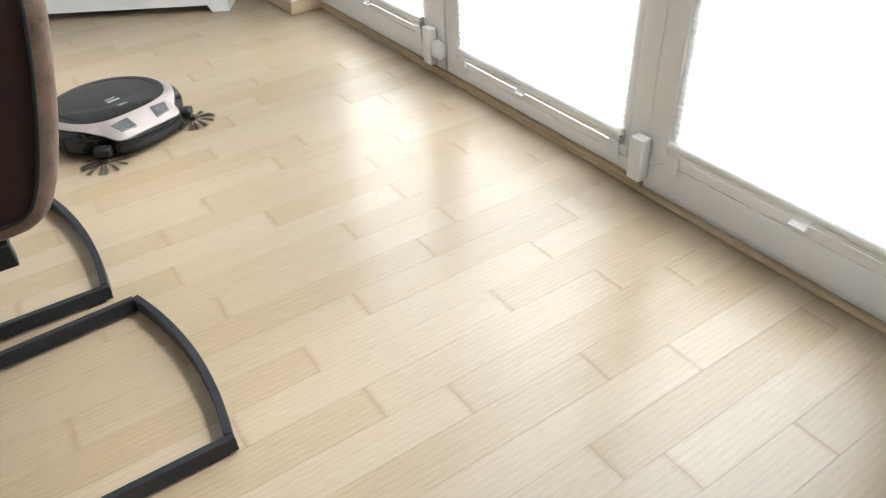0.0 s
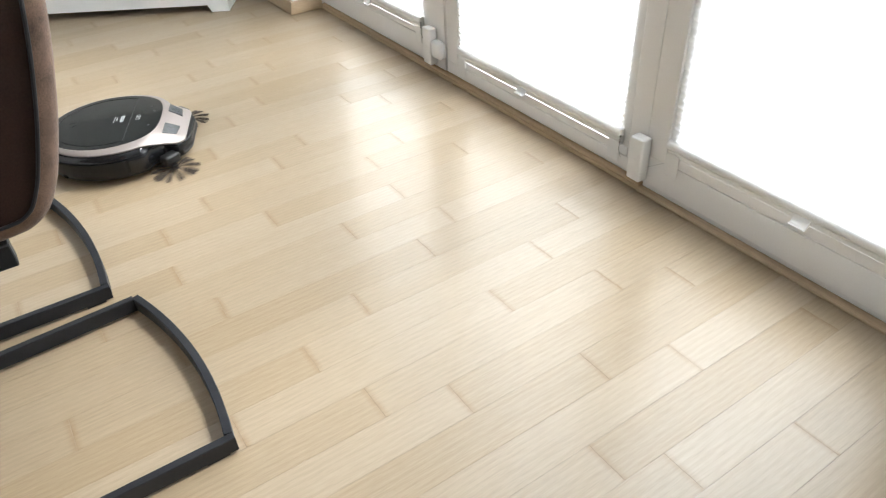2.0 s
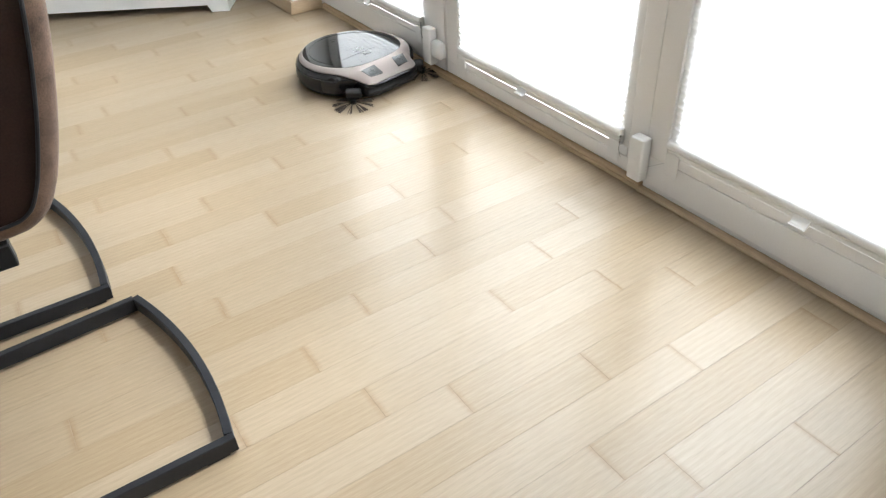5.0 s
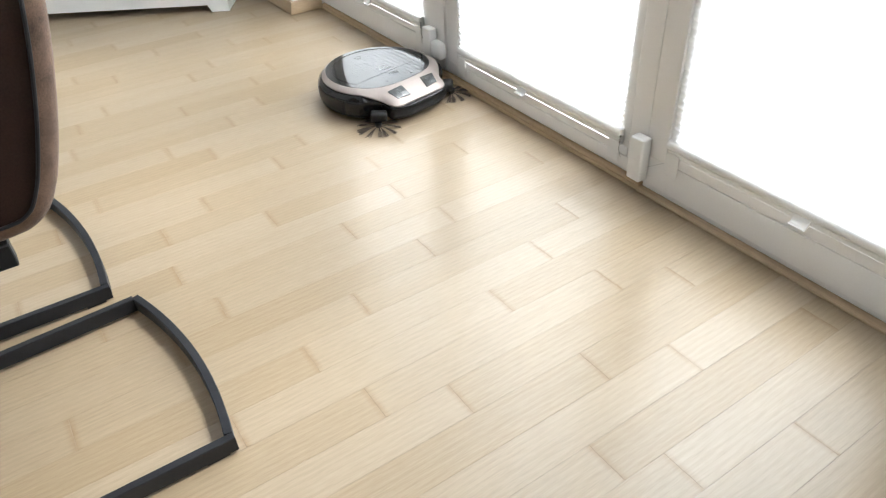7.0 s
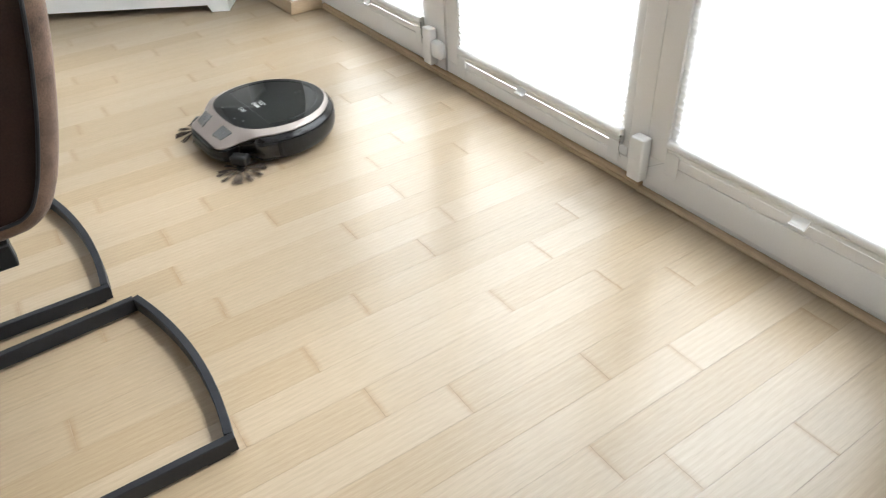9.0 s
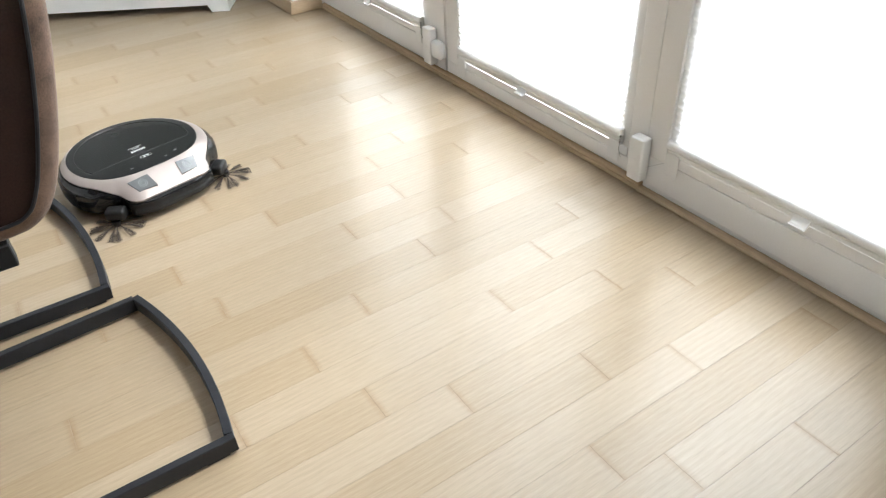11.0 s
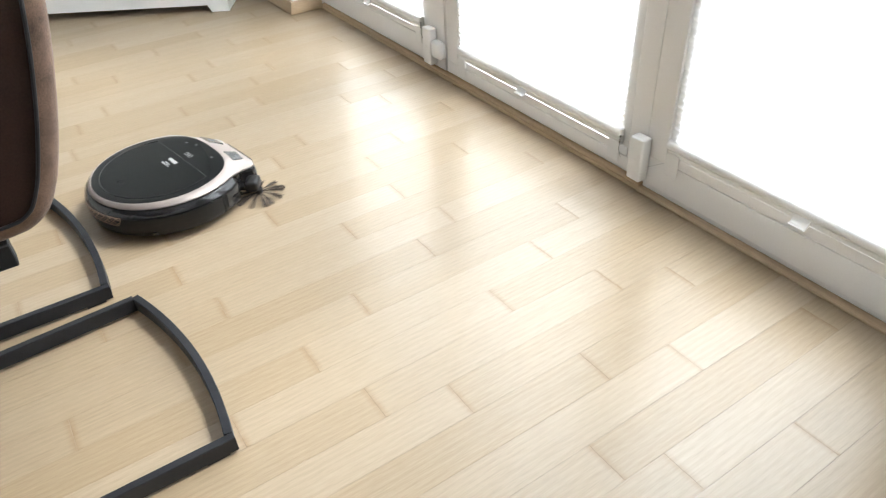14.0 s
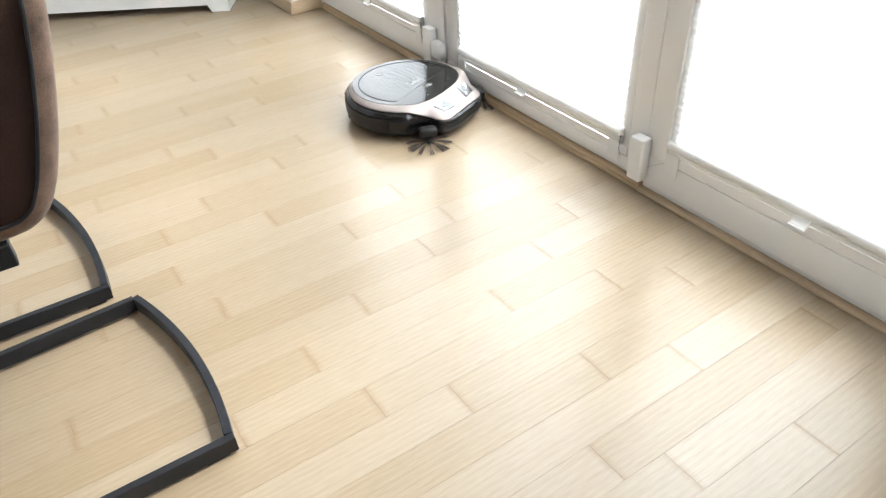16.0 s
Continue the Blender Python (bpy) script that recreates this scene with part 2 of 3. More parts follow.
# wall round the glazed doors: beyond them, before them and above
# the near edge Y_W0 is unseen, set to cut light on the near floor
Y_W0, Y_W1, Z_W = 0.165, 2.428, 2.19
bm = bmesh.new()
box(bm, 0.940, 1.3, Y_W1 + 0.013, Y_F, 0, H)
tagged(part("wall_pier", bm, WALL), "white painted pier beside the glazed doors", "wall", kind="structure")
bm = bmesh.new()
box(bm, 1.058, 1.3, Y_B, Y_W0, 0, H)
box(bm, 1.058, 1.3, Y_W0, Y_W1 + 0.0125, Z_W, H)
tagged(part("wall_east", bm, WALL), "white wall around the glazed doors, its unseen near part limiting light", "wall", kind="structure")


def skirting(name, path, label):
    """A splayed wooden skirting board along the foot of a wall, mitred at its corners; the wall lies to its left."""
    section = [(0.0, 0.0), (0.021, 0.0), (0.0215, 0.006), (0.0125, 0.036), (0.0095, 0.040), (0.0, 0.041)]
    pts = [Vector(p) for p in path]
    ways = [(b - a).normalized() for a, b in zip(pts, pts[1:])]
    bm = bmesh.new()
    rings = []
    for i, p in enumerate(pts):
        r0 = ways[max(i - 1, 0)].cross(Vector((0, 0, 1)))
        r1 = ways[min(i, len(ways) - 1)].cross(Vector((0, 0, 1)))
        mitre = (r0 + r1) / (1 + r0.dot(r1))
        rings.append([bm.verts.new(p + mitre * r + Vector((0, 0, u))) for r, u in section])
    n = len(section)
    for a, b in zip(rings, rings[1:]):
        for i in range(n):
            bm.faces.new((a[i], a[(i + 1) % n], b[(i + 1) % n], b[i]))
    bm.faces.new(rings[0][::-1])
    bm.faces.new(rings[-1])
    bmesh.ops.recalc_face_normals(bm, faces=bm.faces)
    return tagged(part(name, bm, OAK_TRIM, smooth=False), label, "skirting board", kind="structure")


skirting("baseboard", [(0.940, Y_F, 0.001), (0.940, 2.441, 0.001), (1.046, 2.441, 0.001)], "oak skirting board at the foot of the pier")

# sill strip: low oak moulding between the floor and the door frames
tall = [(0.0, 0.001), (0.0, 0.006), (0.002, 0.009), (0.005, 0.0095), (0.006, 0.013), (0.010, 0.0165), (0.0175, 0.018), (0.0175, 0.001)]
low = [(-0.0035, 0.001), (-0.0035, 0.0035), (-0.0020, 0.0050), (0.0, 0.0046), (0.0012, 0.0068), (0.0040, 0.0085), (0.0090, 0.0090), (0.0150, 0.0086), (0.0150, 0.001)]
for outline, ya, yb in ((low, Y_B, 0.854), (tall, 0.854, Y_W1 - 0.004)):
    bm = extrude_profile(bmesh.new(), [(X_WIN + p, q) for p, q in outline], "y", ya, yb)
    tagged(part("trim", bm, OAK_SILL), "oak threshold moulding below the glazed doors", "trim", kind="structure")

# pale paved ground outside, seen through the slots below the blinds
PAVING = vary(material("pale_paving", (0.62, 0.61, 0.58), 0.8), 3.0, 0.08, 0.2, 90.0)
tagged(part("ground", boxed(1.3, 400.0, -300.0, 300.0, -0.08, -0.03), PAVING), "pale paved ground outside the doors", "ground", kind="structure")

# ================= glazed doors =================


def glazed_door(name, y0, y1, zg, gap0, gap1, face, sill, bead, label):
    """A white door leaf from y0 to y1; the open joints between leaf and beads lie at height zg and at gap0 and gap1."""
    w = tagged(thing(name, label, "glazed door"), kind="structure")
    zt = 2.15
    part("frame_sill", boxed(sill, 1.13, y0, y1, 0.002, 0.0235), UPVC, w)
    e, g = 0.0004, 0.0018
    part("bottom_rail", boxed(face, 1.105, y0 + e, y1 - e, 0.024, zg, 0.002), UPVC, w)
    part("top_rail", boxed(face, 1.105, y0 + e, y1 - e, zt - 0.08, zt, 0.002), UPVC, w)
    part("stile", boxed(face + 0.0004, 1.105, y0 + e, gap0, zg - 0.001, zt - 0.081, 0.002), UPVC, w)
    part("stile", boxed(face + 0.0004, 1.105, gap1, y1 - e, zg - 0.001, zt - 0.081, 0.002), UPVC, w)
    # glazing beads, set back a little from the leaf behind an open joint
    f, zb = 1.0525, zg + bead
    fb, zf = face + 0.0006, zb + 0.0025
    part("glazing_bead", extrude_profile(bmesh.new(), [(fb, zg + g), (fb, zf - 0.001), (fb + 0.001, zf), (f, zf), (1.08, zb + 0.012), (1.08, zg + g)], "y", gap0 + g, gap1 - g), UPVC, w)
    part("glazing_bead", boxed(f - 0.0004, 1.0805, gap0 + g - 0.0004, gap0 + 0.025, zb + 0.001, zt - 0.08, 0.002), UPVC, w)
    part("glazing_bead", boxed(f - 0.0004, 1.0805, gap1 - 0.025, gap1 - g + 0.0004, zb + 0.001, zt - 0.08, 0.002), UPVC, w)
    part("gasket", boxed(1.064, 1.075, gap0 - 0.003, gap1 + 0.003, zg - 0.002, zg + 0.003), UPVC_DARK, w)
    # raised white strip added for the bright highlight along the leaf's overlapping edge
    part("highlight_strip", boxed(face - 0.0012, face + 0.01, y1 - 0.0032, y1 - 0.0006, 0.10, zt, 0.001, 2), PLASTIC, w)
    if zg > 0.09:
        for ya, yb in ((gap1 + 0.003, gap1 + 0.046), (gap0 - 0.003, gap0 - 0.046)):
            bm = bmesh.new()
            rod(bm, [(face - 0.00005, ya, zg - 0.001), (face - 0.00005, yb, 0.062)], 0.00035, 5)
            part("mitre_joint", bm, UPVC_SEAM, w)
    pane = part("pane", boxed(1.086, 1.090, gap0 + 0.015, gap1 - 0.015, zb - 0.004, zt - 0.07), GLASS, w)
    pane.visible_shadow = False
    return w


def pleated_blind(y0, y1, zr, zt, tab_y, pleat, label, tab_drop=0.045):
    """A pleated blind stretched before the glass: fabric, bottom rail, pull tab, two wire brackets."""
    b = thing("pleated_blind", label, "blind", "pleated blinds at the glazed doors", pose(1.0465, (y0 + y1) / 2, 0))
    hw = (y1 - y0) / 2
    bm = bmesh.new()
    n, pitch = 128, 0.0155
    z0 = zt - 0.0005
    rows = [[bm.verts.new(((pleat if i % 2 else -pleat) + (random.random() - 0.5) * 0.0006, s * (hw - 0.001), z0 + i * pitch / 2)) for s in (-1, 1)]
            for i in range(2 * n + 1) if z0 + i * pitch / 2 < 1.19]
    for a, c in zip(rows, rows[1:]):
        bm.faces.new((a[0], a[1], c[1], c[0]))
    part("fabric", bm, FABRIC, b, "white translucent pleated fabric", smooth=False)
    # flat lower lip, a groove, and a half-round upper part
    out = [(-0.0055, 0.0), (-0.0060, 0.0098), (-0.0046, 0.0103), (-0.0046, 0.0115), (-0.0074, 0.0120), (-0.0095, 0.0145), (-0.0105, 0.0185), (-0.0104, 0.0225),
           (-0.0094, 0.0265), (-0.0072, 0.0305), (-0.0040, 0.0328), (0.0005, 0.0335), (0.004, 0.0325), (0.005, 0.030), (0.005, 0.002), (0.003, 0.0)]
    lift = (zt - zr) / 0.0335
    rail = part("bottom_rail", extrude_profile(bmesh.new(), [(p, q * lift + zr) for p, q in out], "y", -hw, hw), PLASTIC, b, "white aluminium bottom rail")
    part("top_rail", boxed(-0.01, 0.006, -hw, hw, 1.185, 1.21, 0.003), PLASTIC, b)
    for s in (-1, 1):
        part("end_cap", boxed(-0.009, 0.0055, s * hw - 0.002, s * hw + 0.002, zr - 0.001, zt + 0.0005, 0.002), PLASTIC, rail)
    # curved pull tab
    bm = bmesh.new()
    ty = tab_y - (y0 + y1) / 2
    lip = [(-0.0084, 0.022), (-0.011, 0.019), (-0.015, 0.011), (-0.020, 0.007), (-0.024, 0.007), (-0.024, 0.005), (-0.019, 0.004), (-0.0135, 0.007), (-0.0095, 0.012), (-0.0086, 0.018)]
    extrude_profile(bm, [(p, q + zt - 0.0395) for p, q in lip], "y", ty - 0.0155, ty + 0.0155)
    part("pull_tab", bm, PLASTIC, b, "clear white plastic pull tab")
    # wire brackets hooked over the bead at both ends
    for s in (-1, 1):
        br = part("bracket", boxed(-0.0065, -0.0042, s * (hw - 0.016) - 0.0165, s * (hw - 0.016) + 0.0165, zt - 0.033 - tab_drop, zr + 0.004, 0.0008, 1), PLASTIC, b)
        box_b = boxed(-0.0043, 0.004, s * (hw - 0.016) - 0.0165, s * (hw - 0.016) + 0.0165, zr - 0.004, zr - 0.001)
        part("hook", box_b, PLASTIC, br)
        bm = bmesh.new()
        rod(bm, [(-0.001, s * (hw + 0.004), zr + 0.003), (-0.001, s * (hw + 0.004), 2.06)], 0.0006, 5)
        part("tension_cord", bm, PLASTIC, b)
    # bright clip at the end of the cord
    s = -1
    bm = bmesh.new()
    for k in range(3):
        bmesh.ops.create_uvsphere(bm, u_segments=8, v_segments=6, radius=0.0028, matrix=pose(-0.008, s * (hw + 0.003), zr + 0.006 + 0.0065 * k))
    rod(bm, [(-0.008, s * (hw + 0.003), zr + 0.006), (-0.0078, s * (hw + 0.001), zr - 0.012), (-0.0062, s * (hw + 0.008), zr - 0.030)], 0.0005, 5)
    part("cord_clip", bm, STEEL, b, "small steel cord clip")
    return b


glazed_door("door_1", 0.168, 0.853, 0.0915, 0.224, 0.797, 1.046, 1.0560, 0.0212, "white glazed door leaf with a closed blind")
glazed_door("door_2", 0.853, 1.6035, 0.0575, 0.903, 1.550, 1.050, 1.0585, 0.0185, "white glazed door leaf with a low bottom rail")
glazed_door("door_3", 1.607, 2.439, 0.0925, 1.700, 2.360, 1.046, 1.0585, 0.0165, "white glazed door leaf beside the pier")
pleated_blind(0.236, 0.793, 0.1195, 0.1495, 0.490, 0.0014, "white pleated blind, closed, over the glass of a door")
pleated_blind(0.920, 1.534, 0.087, 0.120, 1.250, 0.0026, "white pleated blind, closed, a slot of light below")
pleated_blind(1.722, 2.338, 0.117, 0.150, 2.03, 0.0026, "white pleated blind, closed, over the glass beside the pier")


def lock_box(y0, y1, z0, z1, x, label, knob):
    lk = thing("door_lock", label, "lock")
    part("housing", boxed(x, 1.0455, y0, y1, z0, z1, 0.0045, 3), PLASTIC, lk)
    part("screw_cap", boxed(x - 0.0008, x + 0.002, (y0 + y1) / 2 - 0.0025, (y0 + y1) / 2 + 0.0025, (z0 + z1) / 2 - 0.0025, (z0 + z1) / 2 + 0.0025, 0.0008, 1), UPVC, lk)
    if knob:
        bm = bmesh.new()
        box(bm, 1.020, 1.0455, 1.598, 1.646, 0.060, 0.112, 0.011, 4)
        part("latch", bm, PLASTIC, lk, "rounded white latch")
    return lk


lock_box(0.836, 0.873, 0.034, 0.134, 1.019, "white plastic door lock box between two doors", False)
lock_box(1.644, 1.684, 0.034, 0.140, 1.019, "white plastic door lock box with a rounded latch", True)

# ================= cabinet =================


def cabinet():
    """A low white cabinet set at an angle, with cut-out feet; only its foot is seen."""
    c = thing("cabinet", "low white lacquered cabinet with a raised plinth on angled feet", "cabinet", m=pose(0.759, 2.622, 0, 0, 0, 148.5))
    w, d, h = 1.25, 0.27, 0.55
    # local x runs along the front away from the corner, local y towards the room
    out = [(0.0, 0.001), (0.066, 0.001), (0.078, 0.026), (w - 0.058, 0.026), (w - 0.045, 0.001), (w, 0.001), (w, h), (0.0, h)]
    part("front_panel", extrude_profile(bmesh.new(), [(p, q) for p, q in out], "y", -0.02, 0.0), LACQUER, c)
    part("side_panel", boxed(0.0, 0.02, -d, -0.0205, 0.001, h, 0.0015, 1), LACQUER, c)
    part("side_panel", boxed(w - 0.02, w, -d, -0.0205, 0.001, h, 0.0015, 1), LACQUER, c)
    part("bottom", boxed(0.0205, w - 0.0205, -d, -0.0205, 0.03, 0.048), LACQUER, c)
    part("back_panel", boxed(0.0205, w - 0.0205, -d, -d + 0.012, 0.049, h), LACQUER, c)
    part("top", boxed(-0.005, w + 0.005, -d, 0.005, h + 0.0005, h + 0.022, 0.003), LACQUER, c)
    return c


cabinet()

# ================= chairs =================


def armchair(m, label, bow=0.0255):
    """A brown upholstered armchair on a flat black steel sled base with a bowed rear bar."""
    c = thing("armchair", label, "chair", "chairs in a row", m)
    z0, z1, t = 0.006, 0.0325, 0.0066
    flat = [(-t, z0), (t, z0), (t, z1 - 0.001), (t - 0.001, z1), (-t + 0.001, z1), (-t, z1 - 0.001)]
    ends = ((0.2692, -0.1948), (0.2372, 0.1997))
    fronts = ((-0.27, -0.1948), (-0.27, 0.163))
    # bowed rear bar
    a, b = Vector((*ends[0], 0)), Vector((*ends[1], 0))
    chord = (b - a).normalized()
    out = Vector((chord.y, -chord.x, 0))
    path = []
    for i in range(25):
        u = i / 24
        path.append(tuple(a.lerp(b, u) + out * bow * (1 - (2 * u - 1) ** 2)))
    path[0] = tuple(a + chord * 0.0)
    base = part("rear_bar", sweep(bmesh.new(), path, flat), STEEL_BLACK, c)
    for (ex, ey), (fx, fy), s in zip(ends, fronts, (-1, 1)):
        d = (Vector((ex, ey, 0)) - Vector((fx, fy, 0))).normalized()
        e = Vector((ex, ey, 0)) + d * (0.006 if s < 0 else -0.004) + Vector((0, s * (t + 0.0005) if s < 0 else -0.001, 0))
        side = part("side_bar", sweep(bmesh.new(), [(fx, fy + s * t, 0), tuple(e)], flat), STEEL_BLACK, c)
        for px in (0.225 if s > 0 else 0.245, -0.23):
            q = Vector((fx, fy + s * t, 0)) + d * (px + 0.27)
            part("glide", boxed(q.x - 0.017, q.x + 0.017, q.y - t * 0.9, q.y + t * 0.9, 0.0008, 0.0075, 0.001, 1), RUBBER, side)
        # upright and seat bearer
        part("upright", boxed(fx - 0.012, fx + 0.012, fy + s * t - t, fy + s * t + t, 0.032, 0.43, 0.0015, 1), STEEL_BLACK, c)
        part("seat_bearer", boxed(fx + 0.0125, 0.134, fy - s * 0.020 - 0.012, fy - s * 0.020 + 0.012, 0.402, 0.430, 0.0015, 1), STEEL_BLACK, c)
    part("front_bar", boxed(-0.279, -0.261, fronts[0][1], fronts[1][1], z0, z1, 0.001, 1), STEEL_BLACK, c)

    # upholstery: two side panels, back and seat
    rim = [(p + 0.004, q) for p, q in [(-0.30, 0.4315), (-0.05, 0.4315), (0.128, 0.4325), (0.157, 0.437), (0.178, 0.449), (0.189, 0.467), (0.197, 0.482), (0.203, 0.497), (0.213, 0.525),
           (0.222, 0.553), (0.236, 0.604), (0.247, 0.655), (0.262, 0.74), (0.268, 0.79), (0.258, 0.82), (0.235, 0.832), (0.20, 0.82),
           (0.17, 0.76), (0.12, 0.69), (0.05, 0.66), (-0.10, 0.645), (-0.24, 0.64), (-0.30, 0.62), (-0.325, 0.57), (-0.325, 0.47)]]
    # round the outline off between its corner points
    smooth = []
    for i in range(len(rim)):
        p0, p1, p2, p3 = (Vector(rim[(i + k) % len(rim)]) for k in (-1, 0, 1, 2))
        for u in (0.0, 0.33, 0.67):
            smooth.append(tuple(0.5 * (2 * p1 + (p2 - p0) * u + (2 * p0 - 5 * p1 + 4 * p2 - p3) * u * u + (3 * p1 - p0 - 3 * p2 + p3) * u ** 3)))
    for _ in range(3):
        n = len(smooth)
        smooth = [tuple((smooth[i - 1][k] + 2 * smooth[i][k] + smooth[(i + 1) % n][k]) / 4 for k in (0, 1)) for i in range(n)]
    rim = smooth

    def inset(k):
        """The rim drawn in by k metres along its own normals."""
        n, res = len(rim), []
        for i in range(n):
            p, q = Vector(rim[i - 1]), Vector(rim[(i + 1) % n])
            d = (q - p).normalized()
            nr = Vector((-d.y, d.x))
            res.append((rim[i][0] + nr.x * k, rim[i][1] + nr.y * k))
        return res

    def side_panel(ya, yb):
        """A padded panel between ya (outer face) and yb (inner face), with a rounded border."""
        s = 1 if yb > ya else -1
        bm = bmesh.new()
        steps = [(0.0225, -0.001), (0.016, 0.0), (0.009, 0.003), (0.003, 0.010), (0.0, 0.020)]
        rings = [[bm.verts.new((p, ya + s * dy, q)) for p, q in inset(k)] for k, dy in steps]
        rings += [[bm.verts.new((p, yb, q)) for p, q in inset(0.006)]]
        n = len(rim)
        for r0, r1 in zip(rings, rings[1:]):
            for i in range(n):
                bm.faces.new((r0[i], r0[(i + 1) % n], r1[(i + 1) % n], r1[i]))
        bm.faces.new(rings[-1])
        bmesh.ops.recalc_face_normals(bm, faces=bm.faces)
        arm = part("side_panel", bm, SUEDE, c, "brown suede border of the padded side")
        bm = bmesh.new()
        bm.faces.new([bm.verts.new((p, ya + s * 0.002, q)) for p, q in inset(0.0215)])
        ext = bmesh.ops.extrude_face_region(bm, geom=list(bm.faces))
        bmesh.ops.translate(bm, verts=[v for v in ext["geom"] if isinstance(v, bmesh.types.BMVert)], vec=(0, s * 0.01, 0))
        bmesh.ops.recalc_face_normals(bm, faces=bm.faces)
        part("leather_inset", bm, LEATHER, arm, "dark brown leather inset")
        bm = bmesh.new()
        loop = [(p, ya - s * 0.0005, q) for p, q in inset(0.0212)]
        rod(bm, loop + [loop[0]], 0.0020, 8)
        part("piping", bm, PIPING, arm, "black piping along the seam")

    side_panel(-0.197, -0.150)
    side_panel(0.205, 0.158)
    bm = bmesh.new()
    box(bm, -0.31, 0.14, -0.149, 0.157, 0.432, 0.50, 0.02, 4)
    part("seat", bm, SUEDE, c)
    bm = bmesh.new()
    back = [(0.10, 0.46), (0.18, 0.452), (0.20, 0.50), (0.23, 0.60), (0.255, 0.74), (0.258, 0.80), (0.235, 0.825), (0.205, 0.81), (0.175, 0.70), (0.14, 0.60), (0.105, 0.505)]
    extrude_profile(bm, back, "y", -0.1495, 0.1575)
    part("backrest", bm, SUEDE, c)
    return c


armchair(pose(-0.2, 0.915, 0), "brown suede armchair with leather sides on black steel sled base")
armchair(pose(-0.27, 1.380, 0), "brown suede armchair on black sled base, second in row", 0.0195)

# ================= robot vacuum =================


def ring_surface(bm, loops, close=False):
    """Skins closed loops of equal length one after the other."""
    rings = [[bm.verts.new(p) for p in loop] for loop in loops]
    for a, b in zip(rings, rings[1:]):
        n = len(a)
        for i in range(n):
            bm.faces.new((a[i], a[(i + 1) % n], b[(i + 1) % n], b[i]))
    if close:
        bm.faces.new(rings[0][::-1])
        bm.faces.new(rings[-1])
    bmesh.ops.recalc_face_normals(bm, faces=bm.faces)
    return bm


N_AZ = 144


def smooth_step(a, b, x):
    u = min(max((x - a) / (b - a), 0.0), 1.0)
    return u * u * (3 - 2 * u)


def hull(az, r):
    """Plan radius of the body at an azimuth: round, with a notch for each brush and a flattened nose."""
    a = abs(az)
    nose = 1 - smooth_step(radians(31), radians(37), a)
    notch = smooth_step(radians(31), radians(37), a) * (1 - smooth_step(radians(50), radians(60), a))
    front = min((r + 0.0055) / max(math.cos(a), 0.5), r + 0.0125)
    return nose * front + (1 - nose) * r - notch * 0.017


def loop_at(r, z, shape=hull):
    res = []
    for i in range(N_AZ):
        az = -math.pi + 2 * math.pi * i / N_AZ
        k = shape(az, r)
        res.append((k * math.cos(az), k * math.sin(az), z(az, k) if callable(z) else z))
    return res


def silver(az, r):
    """Outer edge of the champagne cover: round behind, drawn out over the nose with cut corners."""
    a = abs(az)
    u = 1 - smooth_step(radians(27), radians(42), a)
    nose = min(0.1690 / max(math.cos(a), 0.5), 0.1840)
    return r * (1 - u) + nose * u


